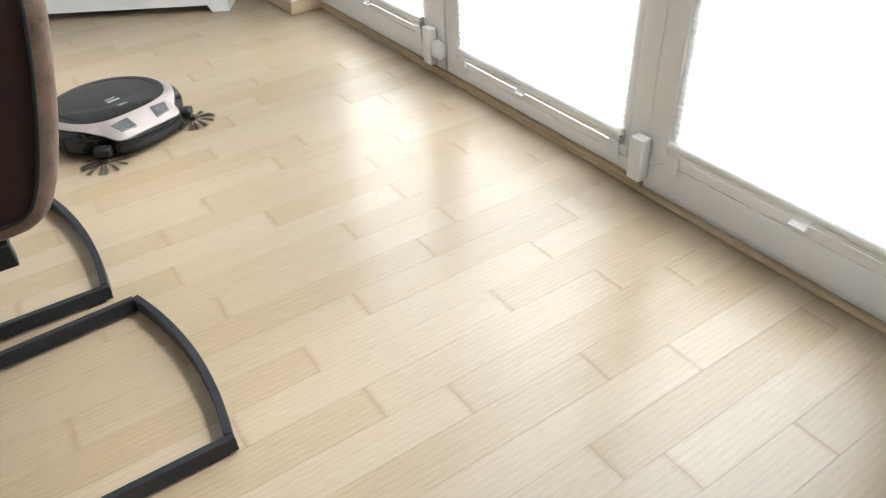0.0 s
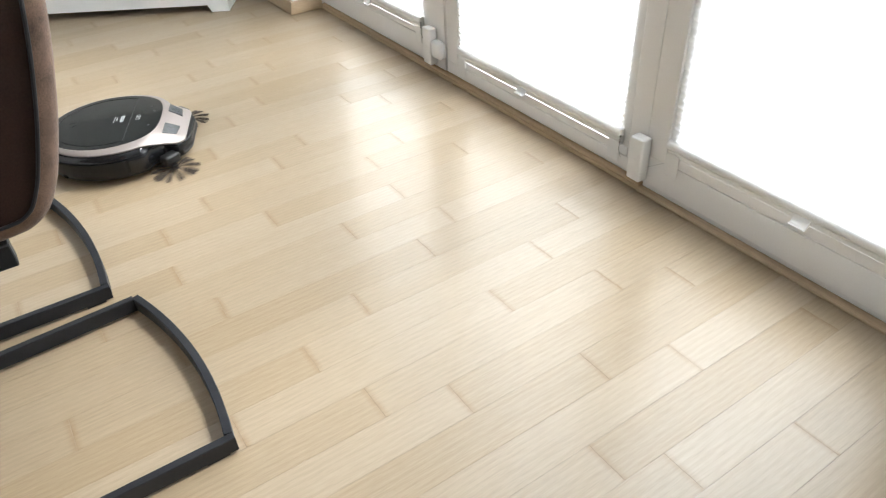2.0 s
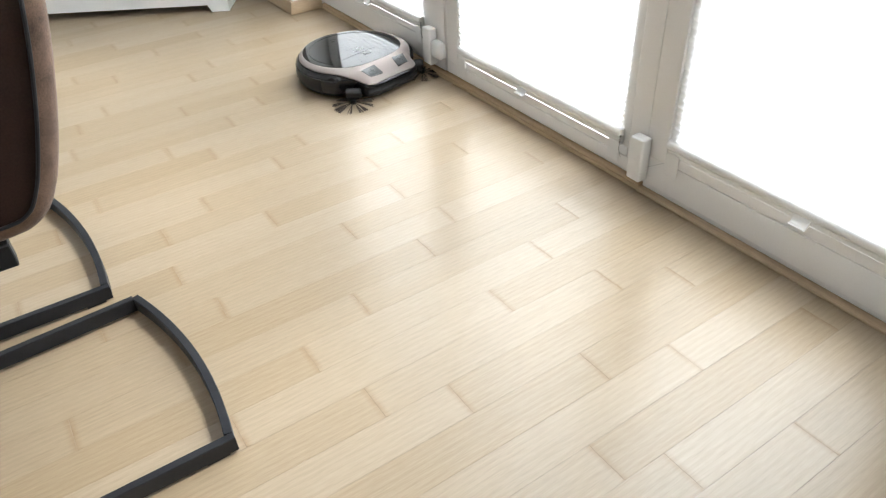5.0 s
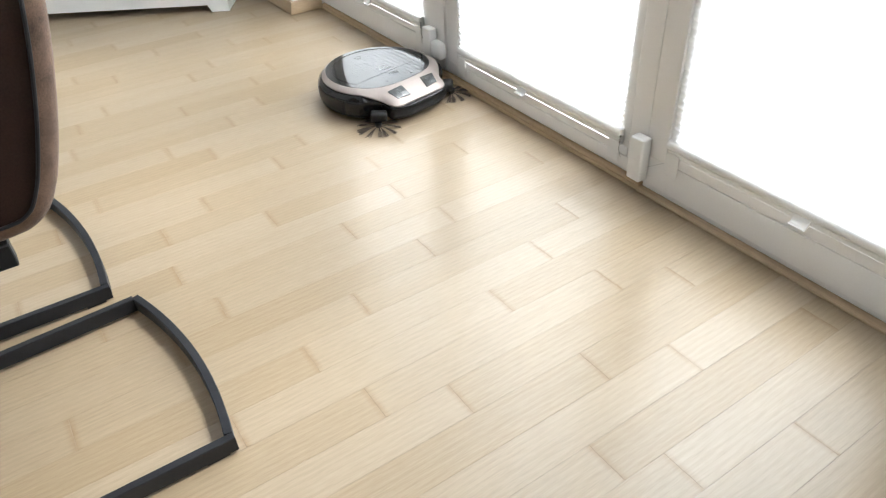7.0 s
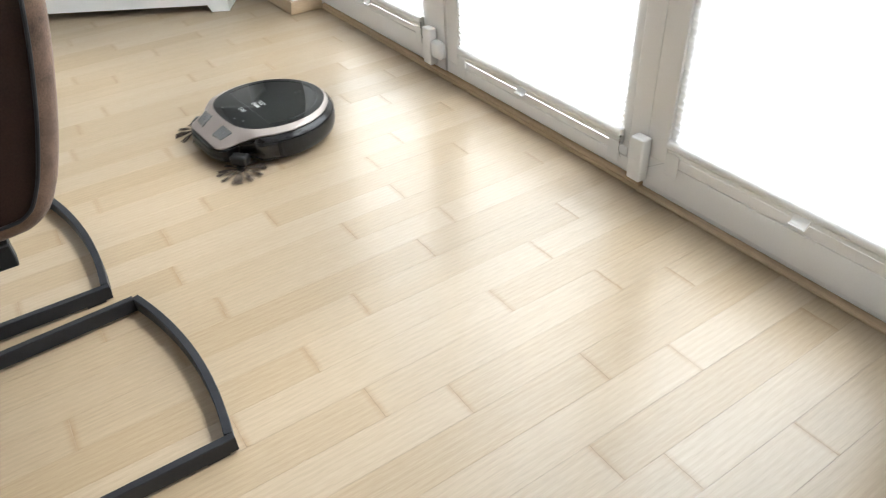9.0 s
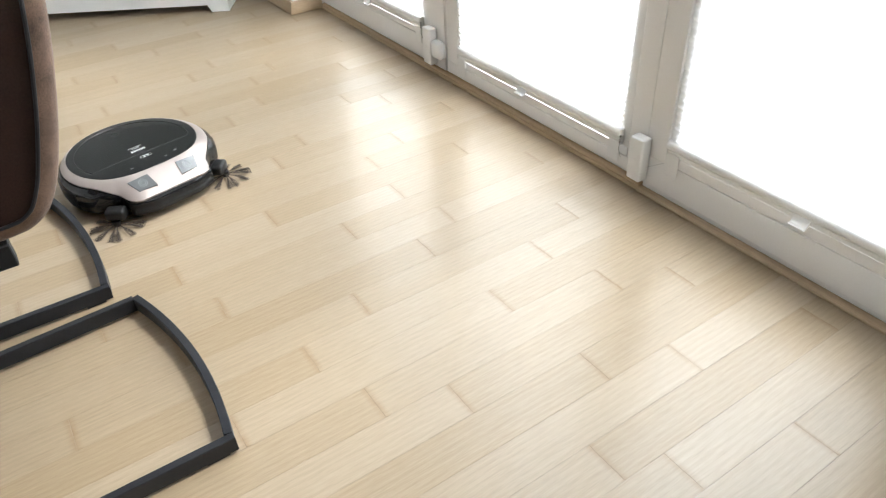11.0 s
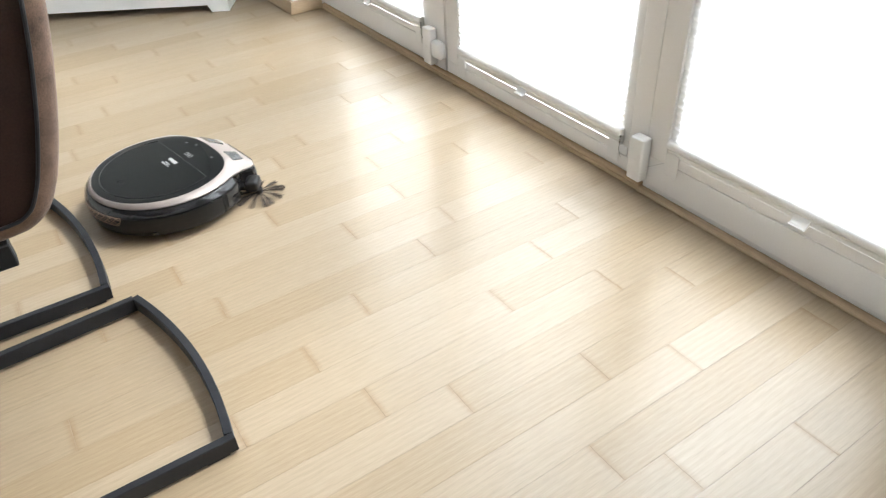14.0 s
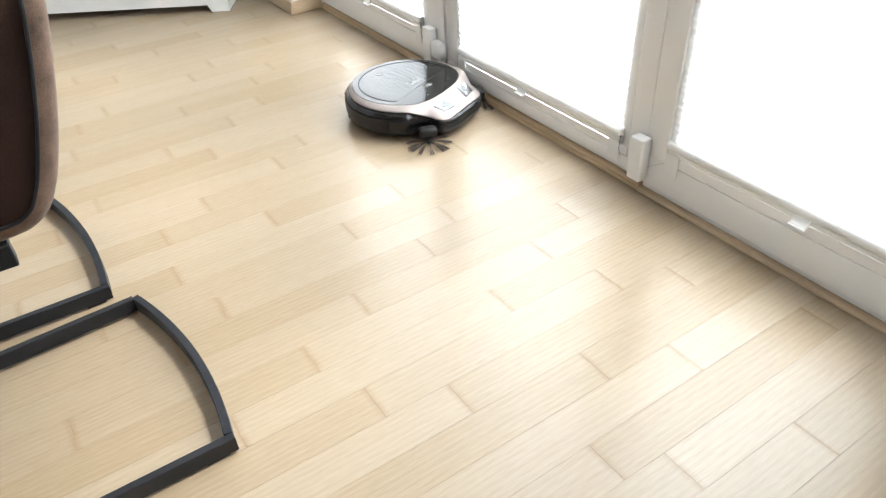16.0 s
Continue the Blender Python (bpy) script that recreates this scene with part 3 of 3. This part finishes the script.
def robot():
    v = thing("robot_vacuum", "round black and champagne robot vacuum cleaner driving over the floor", "robot vacuum")
    def z_at(z):
        """A level of the body that dips below the nose of the cover."""
        def level(az, k):
            u = 1 - smooth_step(radians(26), radians(62), abs(az))
            return z - u * 0.0155 * smooth_step(0.028, 0.060, z)
        return level

    body = part("body", ring_surface(bmesh.new(), [loop_at(0.145, 0.012), loop_at(0.163, 0.013), loop_at(0.169, 0.018), loop_at(0.1725, 0.030), loop_at(0.1735, z_at(0.044)),
                                                   loop_at(0.1728, z_at(0.0585)), loop_at(0.168, z_at(0.0590)), loop_at(0.14, z_at(0.0592))], True), ROBOT_BLACK, v, "black matte plastic body")
    # glossy shoulder between body and cover, lower over the nose
    def z_sh(az, k):
        u = 1 - smooth_step(radians(26), radians(62), abs(az))
        return 0.0735 * (1 - u) + 0.0495 * u

    def z_mid(az, k):
        return z_at(0.0620)(az, k) + (z_sh(az, k) - z_at(0.0620)(az, k)) * 0.55

    part("shoulder", ring_surface(bmesh.new(), [loop_at(0.145, z_at(0.0597)), loop_at(0.1705, z_at(0.0600)), loop_at(0.1716, z_at(0.0620)), loop_at(0.1690, z_mid),
                                                loop_at(0.1630, z_sh), loop_at(0.145, z_sh)], True), ROBOT_GLOSS, v, "glossy black band")

    def z_cov(az, k):
        u = 1 - smooth_step(radians(26), radians(62), abs(az))
        return 0.0775 * (1 - u) + 0.0525 * u

    def edge(k, dz):
        def z(az, r):
            return z_cov(az, r) + dz
        return loop_at(k, z, silver)

    def bow(az):
        return 1.15 + 0.5 * smooth_step(radians(30), radians(55), abs(az))

    def blend(u, z_in):
        """A loop part-way from the cover's outer edge (u = 0) to the lid (u = 1)."""
        res = []
        for (x0, y0, z0), (x1, y1, z1) in zip(edge(0.1600, 0.0), lid_loop(0.1435, z_in)):
            h = z0 + (z1 - z0) * (1 - (1 - u) ** bow(math.atan2(y0, x0)))
            res.append((x0 + (x1 - x0) * u, y0 + (y1 - y0) * u, h))
        return res

    def lid_loop(r, z):
        res = []
        for i in range(N_AZ):
            az = -math.pi + 2 * math.pi * i / N_AZ
            k = lid_radius(az) * r / 0.1435
            res.append((-0.010 + k * math.cos(az), k * math.sin(az), z))
        return res

    def lid_radius(az):
        """The lid is round behind and flatter towards the nose."""
        c = max(math.cos(az), 0.0)
        return (0.1435 ** -9 + (c / 0.1265) ** 9) ** (-1 / 9)

    part("cover", ring_surface(bmesh.new(), [edge(0.152, -0.004), edge(0.159, -0.0035), edge(0.1603, -0.0015)] + [blend(u, 0.0850) for u in (0.0, 0.06, 0.2, 0.4, 0.6, 0.8, 0.95, 1.0)]
                               + [lid_loop(0.142, 0.0835)]), ROBOT_RING, v, "champagne metallic cover ring")
    # black seam of the cover's lower edge
    part("seam", ring_surface(bmesh.new(), [edge(0.1585, -0.0052), edge(0.1618, -0.0048), edge(0.1618, -0.0030), edge(0.1585, -0.0028)]), ROBOT_GLOSS, v)
    lid = part("lid", ring_surface(bmesh.new(), [lid_loop(0.1425, 0.0815), lid_loop(0.1425, 0.0849), lid_loop(0.1420, 0.0854), lid_loop(0.139, 0.08555), lid_loop(0.126, 0.0861), lid_loop(0.096, 0.0868),
                                                 lid_loop(0.05, 0.0873), lid_loop(0.015, 0.0875)], True), ROBOT_LID, v, "glossy black glass lid")

    # dust box flap: fine joint round the rear of the lid and straight across its front
    bm = bmesh.new()
    pts = []
    r = 0.1255
    x_cut = 0.040
    a0 = math.acos((x_cut + 0.010) / r)
    for i in range(61):
        az = a0 + (2 * math.pi - 2 * a0) * i / 60
        pts.append((-0.010 + r * math.cos(az), r * math.sin(az), 0.08625))
    rod(bm, pts, 0.0009, 6)
    part("flap_joint", bm, ROBOT_BLACK, lid)
    bm = bmesh.new()
    y_end = r * math.sin(a0)
    rod(bm, [(x_cut, -y_end + 2 * y_end * i / 16, 0.0860 + 0.0013 * (1 - (2 * i / 16 - 1) ** 2)) for i in range(17)], 0.00045, 6)
    part("flap_edge", bm, PRINT_DIM, lid, "fine pale edge line")
    bm = bmesh.new()
    ring_surface(bm, [[(-0.097 + k * 0.0085 * math.cos(i * math.pi / 12), k * 0.011 * math.sin(i * math.pi / 12), z) for i in range(24)] for k, z in ((1.0, 0.0862), (0.95, 0.0874), (0.75, 0.0868), (0.2, 0.0864))], True)
    part("finger_button", bm, ROBOT_GLOSS, lid)

    # printed marks: plain bars for the maker's mark, smaller bars for small print, and a key symbol
    def bars(name, x, width, height, count, label):
        bm = bmesh.new()
        step = width / count
        for i in range(count):
            y = -width / 2 + step * (i + 0.5)
            box(bm, x - height / 2, x + height / 2, y - step * 0.38, y + step * 0.38, 0.0871, 0.0878)
        part(name, bm, PRINT, lid, label)

    bars("maker_mark", 0.020, 0.034, 0.0085, 6, "row of pale bars")
    bars("small_print", 0.0075, 0.020, 0.003, 5, "row of tiny pale bars")
    bars("small_print", 0.0015, 0.032, 0.003, 8, "row of tiny pale bars")
    bm = bmesh.new()
    outline = []
    for i in range(33):
        a = 2 * math.pi * i / 32
        outline.append((0.0575 + 0.0045 * max(-1, min(1, 1.5 * math.cos(a))), 0.0125 * max(-1, min(1, 1.25 * math.sin(a))), 0.0872))
    rod(bm, outline, 0.0006, 5)
    for y in (-0.004, 0.004):
        box(bm, 0.055, 0.060, y - 0.002, y + 0.002, 0.0870, 0.0876)
    part("key_symbol", bm, PRINT, lid)
    for x, y in ((0.088, -0.048), (0.092, 0.030), (0.082, 0.058)):
        bm = bmesh.new()
        box(bm, x - 0.002, x + 0.002, y - 0.003, y + 0.003, 0.0862, 0.0867)
        part("touch_mark", bm, PRINT_DIM, lid)

    # two smoked camera windows set in the nose
    def cover_z(x, y):
        """Height of the cover over the nose at a plan point."""
        az = math.atan2(y, x)
        rr = math.hypot(x, y)
        ro = silver(az, 0.160)
        # radius of the lid's rim along this azimuth
        lo, hi = 0.05, 0.18
        for _ in range(24):
            ri = (lo + hi) / 2
            px, py = ri * math.cos(az) + 0.010, ri * math.sin(az)
            if math.hypot(px, py) < lid_radius(math.atan2(py, px)):
                lo = ri
            else:
                hi = ri
        u = min(max((ro - rr) / (ro - ri), 0), 1)
        z0 = z_cov(az, rr)
        return z0 + (0.0850 - z0) * (1 - (1 - u) ** bow(az))

    for s in (-1, 1):
        corners = [(0.1240, s * 0.0330), (0.1545, s * 0.0290), (0.1505, s * 0.0690), (0.1220, s * 0.0785)]
        # a flat pane laid just over the curve of the cover
        spots = [Vector(corners[0]).lerp(Vector(corners[1]), i / 6).lerp(Vector(corners[3]).lerp(Vector(corners[2]), i / 6), j / 6) for i in range(7) for j in range(7)]
        kx, ky = -0.52, -0.085 * s
        lift = max(cover_z(p.x, p.y) - kx * p.x - ky * p.y for p in spots) + 0.0007

        def pane_z(x, y):
            return kx * x + ky * y + lift

        bm = bmesh.new()
        hi = [bm.verts.new((x, y, pane_z(x, y))) for x, y in corners]
        lo = [bm.verts.new((x, y, pane_z(x, y) - 0.007)) for x, y in corners]
        bm.faces.new(hi)
        bm.faces.new(lo[::-1])
        for i in range(4):
            bm.faces.new((lo[i], lo[(i + 1) % 4], hi[(i + 1) % 4], hi[i]))
        bmesh.ops.recalc_face_normals(bm, faces=bm.faces)
        bmesh.ops.bevel(bm, geom=bm.edges[:], offset=0.0005, segments=1, affect="EDGES")
        eye = part("camera_window", bm, ROBOT_EYE, v, "smoked glass camera window", smooth=False)
        bm = bmesh.new()
        cx, cy = 0.1375, s * 0.052
        for rad in (0.0085, 0.0050):
            ringp = [(cx + rad * math.cos(i * math.pi / 14), cy + rad * math.sin(i * math.pi / 14), 0) for i in range(29)]
            rod(bm, [(a, b, pane_z(a, b)) for a, b, _ in ringp], 0.0006, 5)
        part("lens", bm, ROBOT_LENS, eye)

    # vertical joints of the bumper and its glossy panels
    for s in (-1, 1):
        a = s * radians(76)
        bm = bmesh.new()
        rod(bm, [(hull(a, q) * math.cos(a) * 1.002, hull(a, q) * math.sin(a) * 1.002, z) for q, z in ((0.169, 0.018), (0.1725, 0.030), (0.1735, 0.044), (0.1728, 0.0585))], 0.0016, 6)
        part("bumper_joint", bm, RUBBER, body)
        loops = []
        for q, z in ((0.1725, 0.024), (0.1742, 0.031), (0.1752, 0.044), (0.1750, 0.0555), (0.1728, 0.0615)):
            loops.append([(hull(s * radians(d), q) * math.cos(radians(d)), s * hull(s * radians(d), q) * math.sin(radians(d)), z) for d in range(40, 76, 3)])
        bm = bmesh.new()
        rows = [[bm.verts.new(p) for p in l] for l in loops]
        for r0, r1 in zip(rows, rows[1:]):
            for i in range(len(r0) - 1):
                bm.faces.new((r0[i], r0[i + 1], r1[i + 1], r1[i]))
        bmesh.ops.recalc_face_normals(bm, faces=bm.faces)
        part("bumper_panel", bm, ROBOT_GLOSS, body, "glossy black side panel")
    # nose bumper lip
    loops = []
    for q, z in ((0.1640, 0.014), (0.1715, 0.018), (0.1755, 0.028), (0.1730, 0.035)):
        loops.append([(hull(radians(d), q) * math.cos(radians(d)), hull(radians(d), q) * math.sin(radians(d)), z) for d in range(-33, 34, 3)])
    bm = bmesh.new()
    rows = [[bm.verts.new(p) for p in l] for l in loops]
    for r0, r1 in zip(rows, rows[1:]):
        for i in range(len(r0) - 1):
            bm.faces.new((r0[i], r0[i + 1], r1[i + 1], r1[i]))
    bmesh.ops.recalc_face_normals(bm, faces=bm.faces)
    part("bumper_lip", bm, ROBOT_BLACK, body)

    # exhaust mesh low on the rear right side
    bm = bmesh.new()

    def wall(d, z):
        a = radians(d)
        r = 0.1738
        return (r * math.cos(a), r * math.sin(a), z)
    d0, d1, za, zb = -192, -148, 0.0425, 0.0615
    frame_line = [wall(d0 + (d1 - d0) * i / 12, zb) for i in range(13)] + [wall(d1 - 3 + 0 * i, za) for i in range(1)] + [wall(d1 - 3 - (d1 - 3 - d0) * i / 12, za) for i in range(1, 13)] + [wall(d0, zb)]
    rod(bm, frame_line, 0.0009, 5)
    for i in range(-3, 11):
        for slope in (1, -1):
            a = d0 + (d1 - d0) * i / 8
            pts = []
            for j in range(7):
                z = za + (zb - za) * j / 6
                d = a + 9 * j / 6 if slope > 0 else a + 9 - 9 * j / 6
                if d0 < d < d1 - 3 * (1 - j / 6) + 0.5:
                    pts.append(wall(d, z))
            if len(pts) > 1:
                rod(bm, pts, 0.0007, 4)
    part("exhaust_mesh", bm, COPPER, body, "copper-coloured exhaust mesh")
    bm = bmesh.new()
    for d in (-127,):
        a = radians(d)
        m = pose(0.1715 * math.cos(a), 0.1715 * math.sin(a), 0.023, 0, 0, d)
        box(bm, -0.002, 0.0012, -0.0065, 0.0065, -0.004, 0.004, 0.0008, 1)
        bm.transform(m)
    part("power_switch", bm, ROBOT_GLOSS, body)

    # side brushes on their arms
    spinning = []
    for s in (-1, 1):
        bm = bmesh.new()
        box(bm, -0.015, 0.015, -0.0215, 0.0215, 0.018, 0.042, 0.007, 3)
        bm.transform(pose(0.134, s * 0.124, 0, 0, 0, s * 42))
        arm = part("brush_arm", bm, ROBOT_BLACK, v, "black brush housing")
        bm = bmesh.new()
        box(bm, -0.024, 0.010, -0.012, 0.012, 0.018, 0.030, 0.004, 2)
        bm.transform(pose(0.118, s * 0.108, 0, 0, 0, s * 42))
        part("brush_mount", bm, ROBOT_GLOSS, arm)
        bm = bmesh.new()
        bmesh.ops.create_cone(bm, cap_ends=True, segments=20, radius1=0.0075, radius2=0.0095, depth=0.012, matrix=pose(0, 0, 0.0115))
        hub = part("side_brush", bm, ROBOT_BLACK, v, "rotating side brush with brown bristle tufts")
        for k in range(13):
            a = k * 2 * math.pi / 13 + 0.10 * (k % 3)
            bm = bmesh.new()
            for j in range(12):
                b = a + (random.random() - 0.5) * 0.22
                droop = 0.0035 + random.random() * 0.004
                ln = 0.050 + random.random() * 0.010
                c0 = a + 0.0
                rod(bm, [(0.006 * math.cos(c0), 0.006 * math.sin(c0), 0.010), (0.022 * math.cos((a * 2 + b) / 3), 0.022 * math.sin((a * 2 + b) / 3), 0.0085),
                         (0.040 * math.cos(b), 0.040 * math.sin(b), 0.003 + droop * 0.6), (ln * math.cos(b * 1.0), ln * math.sin(b * 1.0), 0.0015 + droop * 0.25)], 0.00075, 4)
            part("tuft", bm, BRISTLE, hub)
        spinning.append((hub, s))
    # drive wheels under the body
    for s in (-1, 1):
        bm = bmesh.new()
        bmesh.ops.create_cone(bm, cap_ends=True, segments=28, radius1=0.030, radius2=0.030, depth=0.018, matrix=pose(-0.01, s * 0.115, 0.0305, 90, 0, 0))
        part("wheel", bm, RUBBER, v)
    return v, spinning


ROBOT, SPINNING = robot()

# ================= floor: oak strips 71 mm wide, 496 mm long =================
ROW_W, ROW_0, STRIP = 0.07146, -0.3645, 0.4960
# where one end joint of each row lies
JOINTS = {8: 0.762, 9: 0.569, 10: 0.493, 11: 0.737, 12: 0.606, 13: 0.393, 14: 0.281, 15: 0.086, 16: 0.240, 17: 0.373, 18: 0.559, 19: 0.162,
          20: 0.461, 21: 0.124, 22: 0.347, 23: 0.142, 24: 0.251, 25: 0.453, 26: 0.051, 27: 0.341, 28: 0.252, 29: 0.440, 30: 0.054, 31: 0.355,
          32: 0.095, 33: 0.177, 34: 0.447, 35: 0.529, 36: 0.257, 37: 0.151, 38: 0.417, 39: 0.09, 40: 0.318, 41: 0.585, 42: 0.203}
tagged(part("floor", boxed(X_L, 1.3, Y_B, Y_F, -0.05, -0.0022), JOINT), "oak strip parquet floor, satin varnished", "floor", kind="structure")
FLOOR = bpy.data.objects["floor"]


def strip_mesh(length):
    """One strip with eased edges, its centre at the origin and its top at height zero."""
    bm = bmesh.new()
    e, g = 0.0003, 0.0001
    a, b = length / 2 - g, ROW_W / 2 - g
    top = [bm.verts.new((x, y, 0)) for x, y in ((-a + e, -b + e), (a - e, -b + e), (a - e, b - e), (-a + e, b - e))]
    rim = [bm.verts.new((x, y, -e * 0.7)) for x, y in ((-a, -b), (a, -b), (a, b), (-a, b))]
    low = [bm.verts.new((x, y, -0.0021)) for x, y in ((-a, -b), (a, -b), (a, b), (-a, b))]
    bm.faces.new(top)
    for i in range(4):
        j = (i + 1) % 4
        bm.faces.new((rim[i], rim[j], top[j], top[i]))
        bm.faces.new((low[i], low[j], rim[j], rim[i]))
    return mesh_of("strip", bm, OAK, smooth=False)


def lay_floor():
    rng = random.Random(11)
    cache = {}
    rest = bmesh.new()
    for k in range(int((Y_B - ROW_0) / ROW_W), int((Y_F - ROW_0) / ROW_W)):
        y = ROW_0 + (k + 0.5) * ROW_W
        x = JOINTS.get(k, rng.random() * STRIP)
        x -= STRIP * math.ceil((x - X_L) / STRIP)
        x_end = 1.050 if y < Y_W1 - 0.03 else 0.932
        while x < x_end:
            x0, x1 = max(x, X_L), min(x + STRIP, x_end)
            x += STRIP
            if x1 - x0 < 0.004:
                continue
            if -0.62 < x1 and 0.12 < y < 2.85:
                key = round(x1 - x0, 3)
                if key not in cache:
                    cache[key] = strip_mesh(key)
                ob = new("strip", cache[key])
                ob.location = ((x0 + x1) / 2, y, 0)
                ob.parent = FLOOR
            else:
                box(rest, x0 + 0.0003, x1 - 0.0003, y - ROW_W / 2 + 0.0003, y + ROW_W / 2 - 0.0003, -0.0021, 0)
    ob = part("strips", rest, OAK, FLOOR, smooth=False)
    tagged(ob, kind="stuff")


lay_floor()

# ================= motion of the robot and its brushes =================
PATH = [
    (0, 0.185, 1.891, -69.55), (0.2, 0.193, 1.873, -76.418), (0.4, 0.202, 1.831, -93.51), (0.6, 0.183, 1.788, -103.568), (0.8, 0.177, 1.755, -120.123),
    (1, 0.178, 1.754, -120.757), (1.2, 0.178, 1.753, -121.403), (1.4, 0.177, 1.753, -110.97), (1.6, 0.169, 1.751, -81.339), (1.8, 0.169, 1.757, -54.198),
    (2, 0.166, 1.753, -23.359), (2.2, 0.166, 1.751, -3.796), (2.4, 0.165, 1.748, 4.387), (2.6, 0.165, 1.746, 5.477), (2.8, 0.215, 1.749, 2.423),
    (3, 0.308, 1.761, 3), (3.1, 0.355, 1.766, 2.9), (3.2, 0.408, 1.769, 2.8), (3.4, 0.501, 1.771, 2.5), (3.6, 0.6, 1.779, 1.7),
    (3.8, 0.696, 1.784, 0.8), (4, 0.771, 1.782, 0.2), (4.1, 0.802, 1.784, 0), (4.2, 0.838, 1.785, -0.2), (4.3, 0.856, 1.786, -1),
    (4.5, 0.857, 1.786, -14), (4.8, 0.853, 1.786, -55), (5.1, 0.846, 1.786, -84), (5.4, 0.838, 1.786, -88), (5.8, 0.832, 1.785, -88.5),
    (6, 0.83, 1.768, -88.5), (6.2, 0.83, 1.727, -88.4), (6.3, 0.83, 1.703, -88.432), (6.4, 0.837, 1.679, -88.085), (6.5, 0.836, 1.659, -86.665),
    (6.6, 0.838, 1.626, -81.171), (6.7, 0.84, 1.62, -79.104), (7, 0.841, 1.621, -79.363), (7.2, 0.84, 1.623, -90.139), (7.3, 0.84, 1.623, -100.777),
    (7.4, 0.846, 1.618, -118.506), (7.5, 0.84, 1.624, -128.398), (7.6, 0.842, 1.623, -144.356), (7.7, 0.846, 1.629, -158.459), (7.8, 0.844, 1.628, -168.802),
    (8, 0.847, 1.628, -177.852), (8.2, 0.843, 1.627, -176.397), (8.3, 0.823, 1.62, -177.308), (8.4, 0.784, 1.62, -178.294), (8.5, 0.743, 1.623, -177.447),
    (8.7, 0.648, 1.617, -176.558), (8.9, 0.548, 1.612, -176.226), (9.1, 0.446, 1.608, -175.594), (9.2, 0.394, 1.604, -176.19), (9.5, 0.25, 1.594, -176),
    (9.65, 0.185, 1.589, -176), (9.8, 0.17, 1.587, -174), (10.1, 0.17, 1.586, -130), (10.4, 0.17, 1.585, -88), (10.7, 0.17, 1.584, -78),
    (11, 0.17, 1.578, -78), (11.15, 0.17, 1.56, -78), (11.3, 0.17, 1.532, -77.813), (11.5, 0.17, 1.503, -89.435), (11.7, 0.172, 1.503, -92.652),
    (11.9, 0.17, 1.502, -70.873), (12.1, 0.175, 1.474, -71.711), (12.3, 0.184, 1.456, -78.434), (12.5, 0.183, 1.458, -77.204), (12.9, 0.184, 1.456, -69.5), (13.0, 0.184, 1.456, -54.0),
    (13.1, 0.183, 1.457, -45.747), (13.2, 0.179, 1.453, -28.081), (13.3, 0.18, 1.453, -15.19), (13.5, 0.177, 1.447, 5.03), (13.7, 0.178, 1.451, 11.208),
    (13.9, 0.182, 1.452, 9.656), (14, 0.204, 1.455, 9.6), (14.1, 0.243, 1.459, 9.4), (14.2, 0.291, 1.469, 8.8), (14.4, 0.382, 1.483, 6.8),
    (14.5, 0.424, 1.488, 5.8), (14.7, 0.517, 1.49, 3.2), (14.9, 0.614, 1.492, 0.6), (15, 0.662, 1.491, 0.2), (15.2, 0.743, 1.494, -0.3),
    (15.4, 0.82, 1.492, -1), (15.5, 0.855, 1.494, -1.4), (15.6, 0.857, 1.494, -6.692), (15.7, 0.854, 1.493, -20.047), (15.8, 0.856, 1.492, -35.296),
    (15.9, 0.858, 1.496, -48.515), (16, 0.855, 1.489, -65.686)]


def motions():
    walk(ROBOT, [(t, pose(x, y, 0, 0, 0, a)) for t, x, y, a in PATH])
    for hub, s in SPINNING:
        walk(hub, [(i / 10, pose(0.140, s * 0.133, 0, 0, 0, -s * 67 * i)) for i in range(161)])


motions()
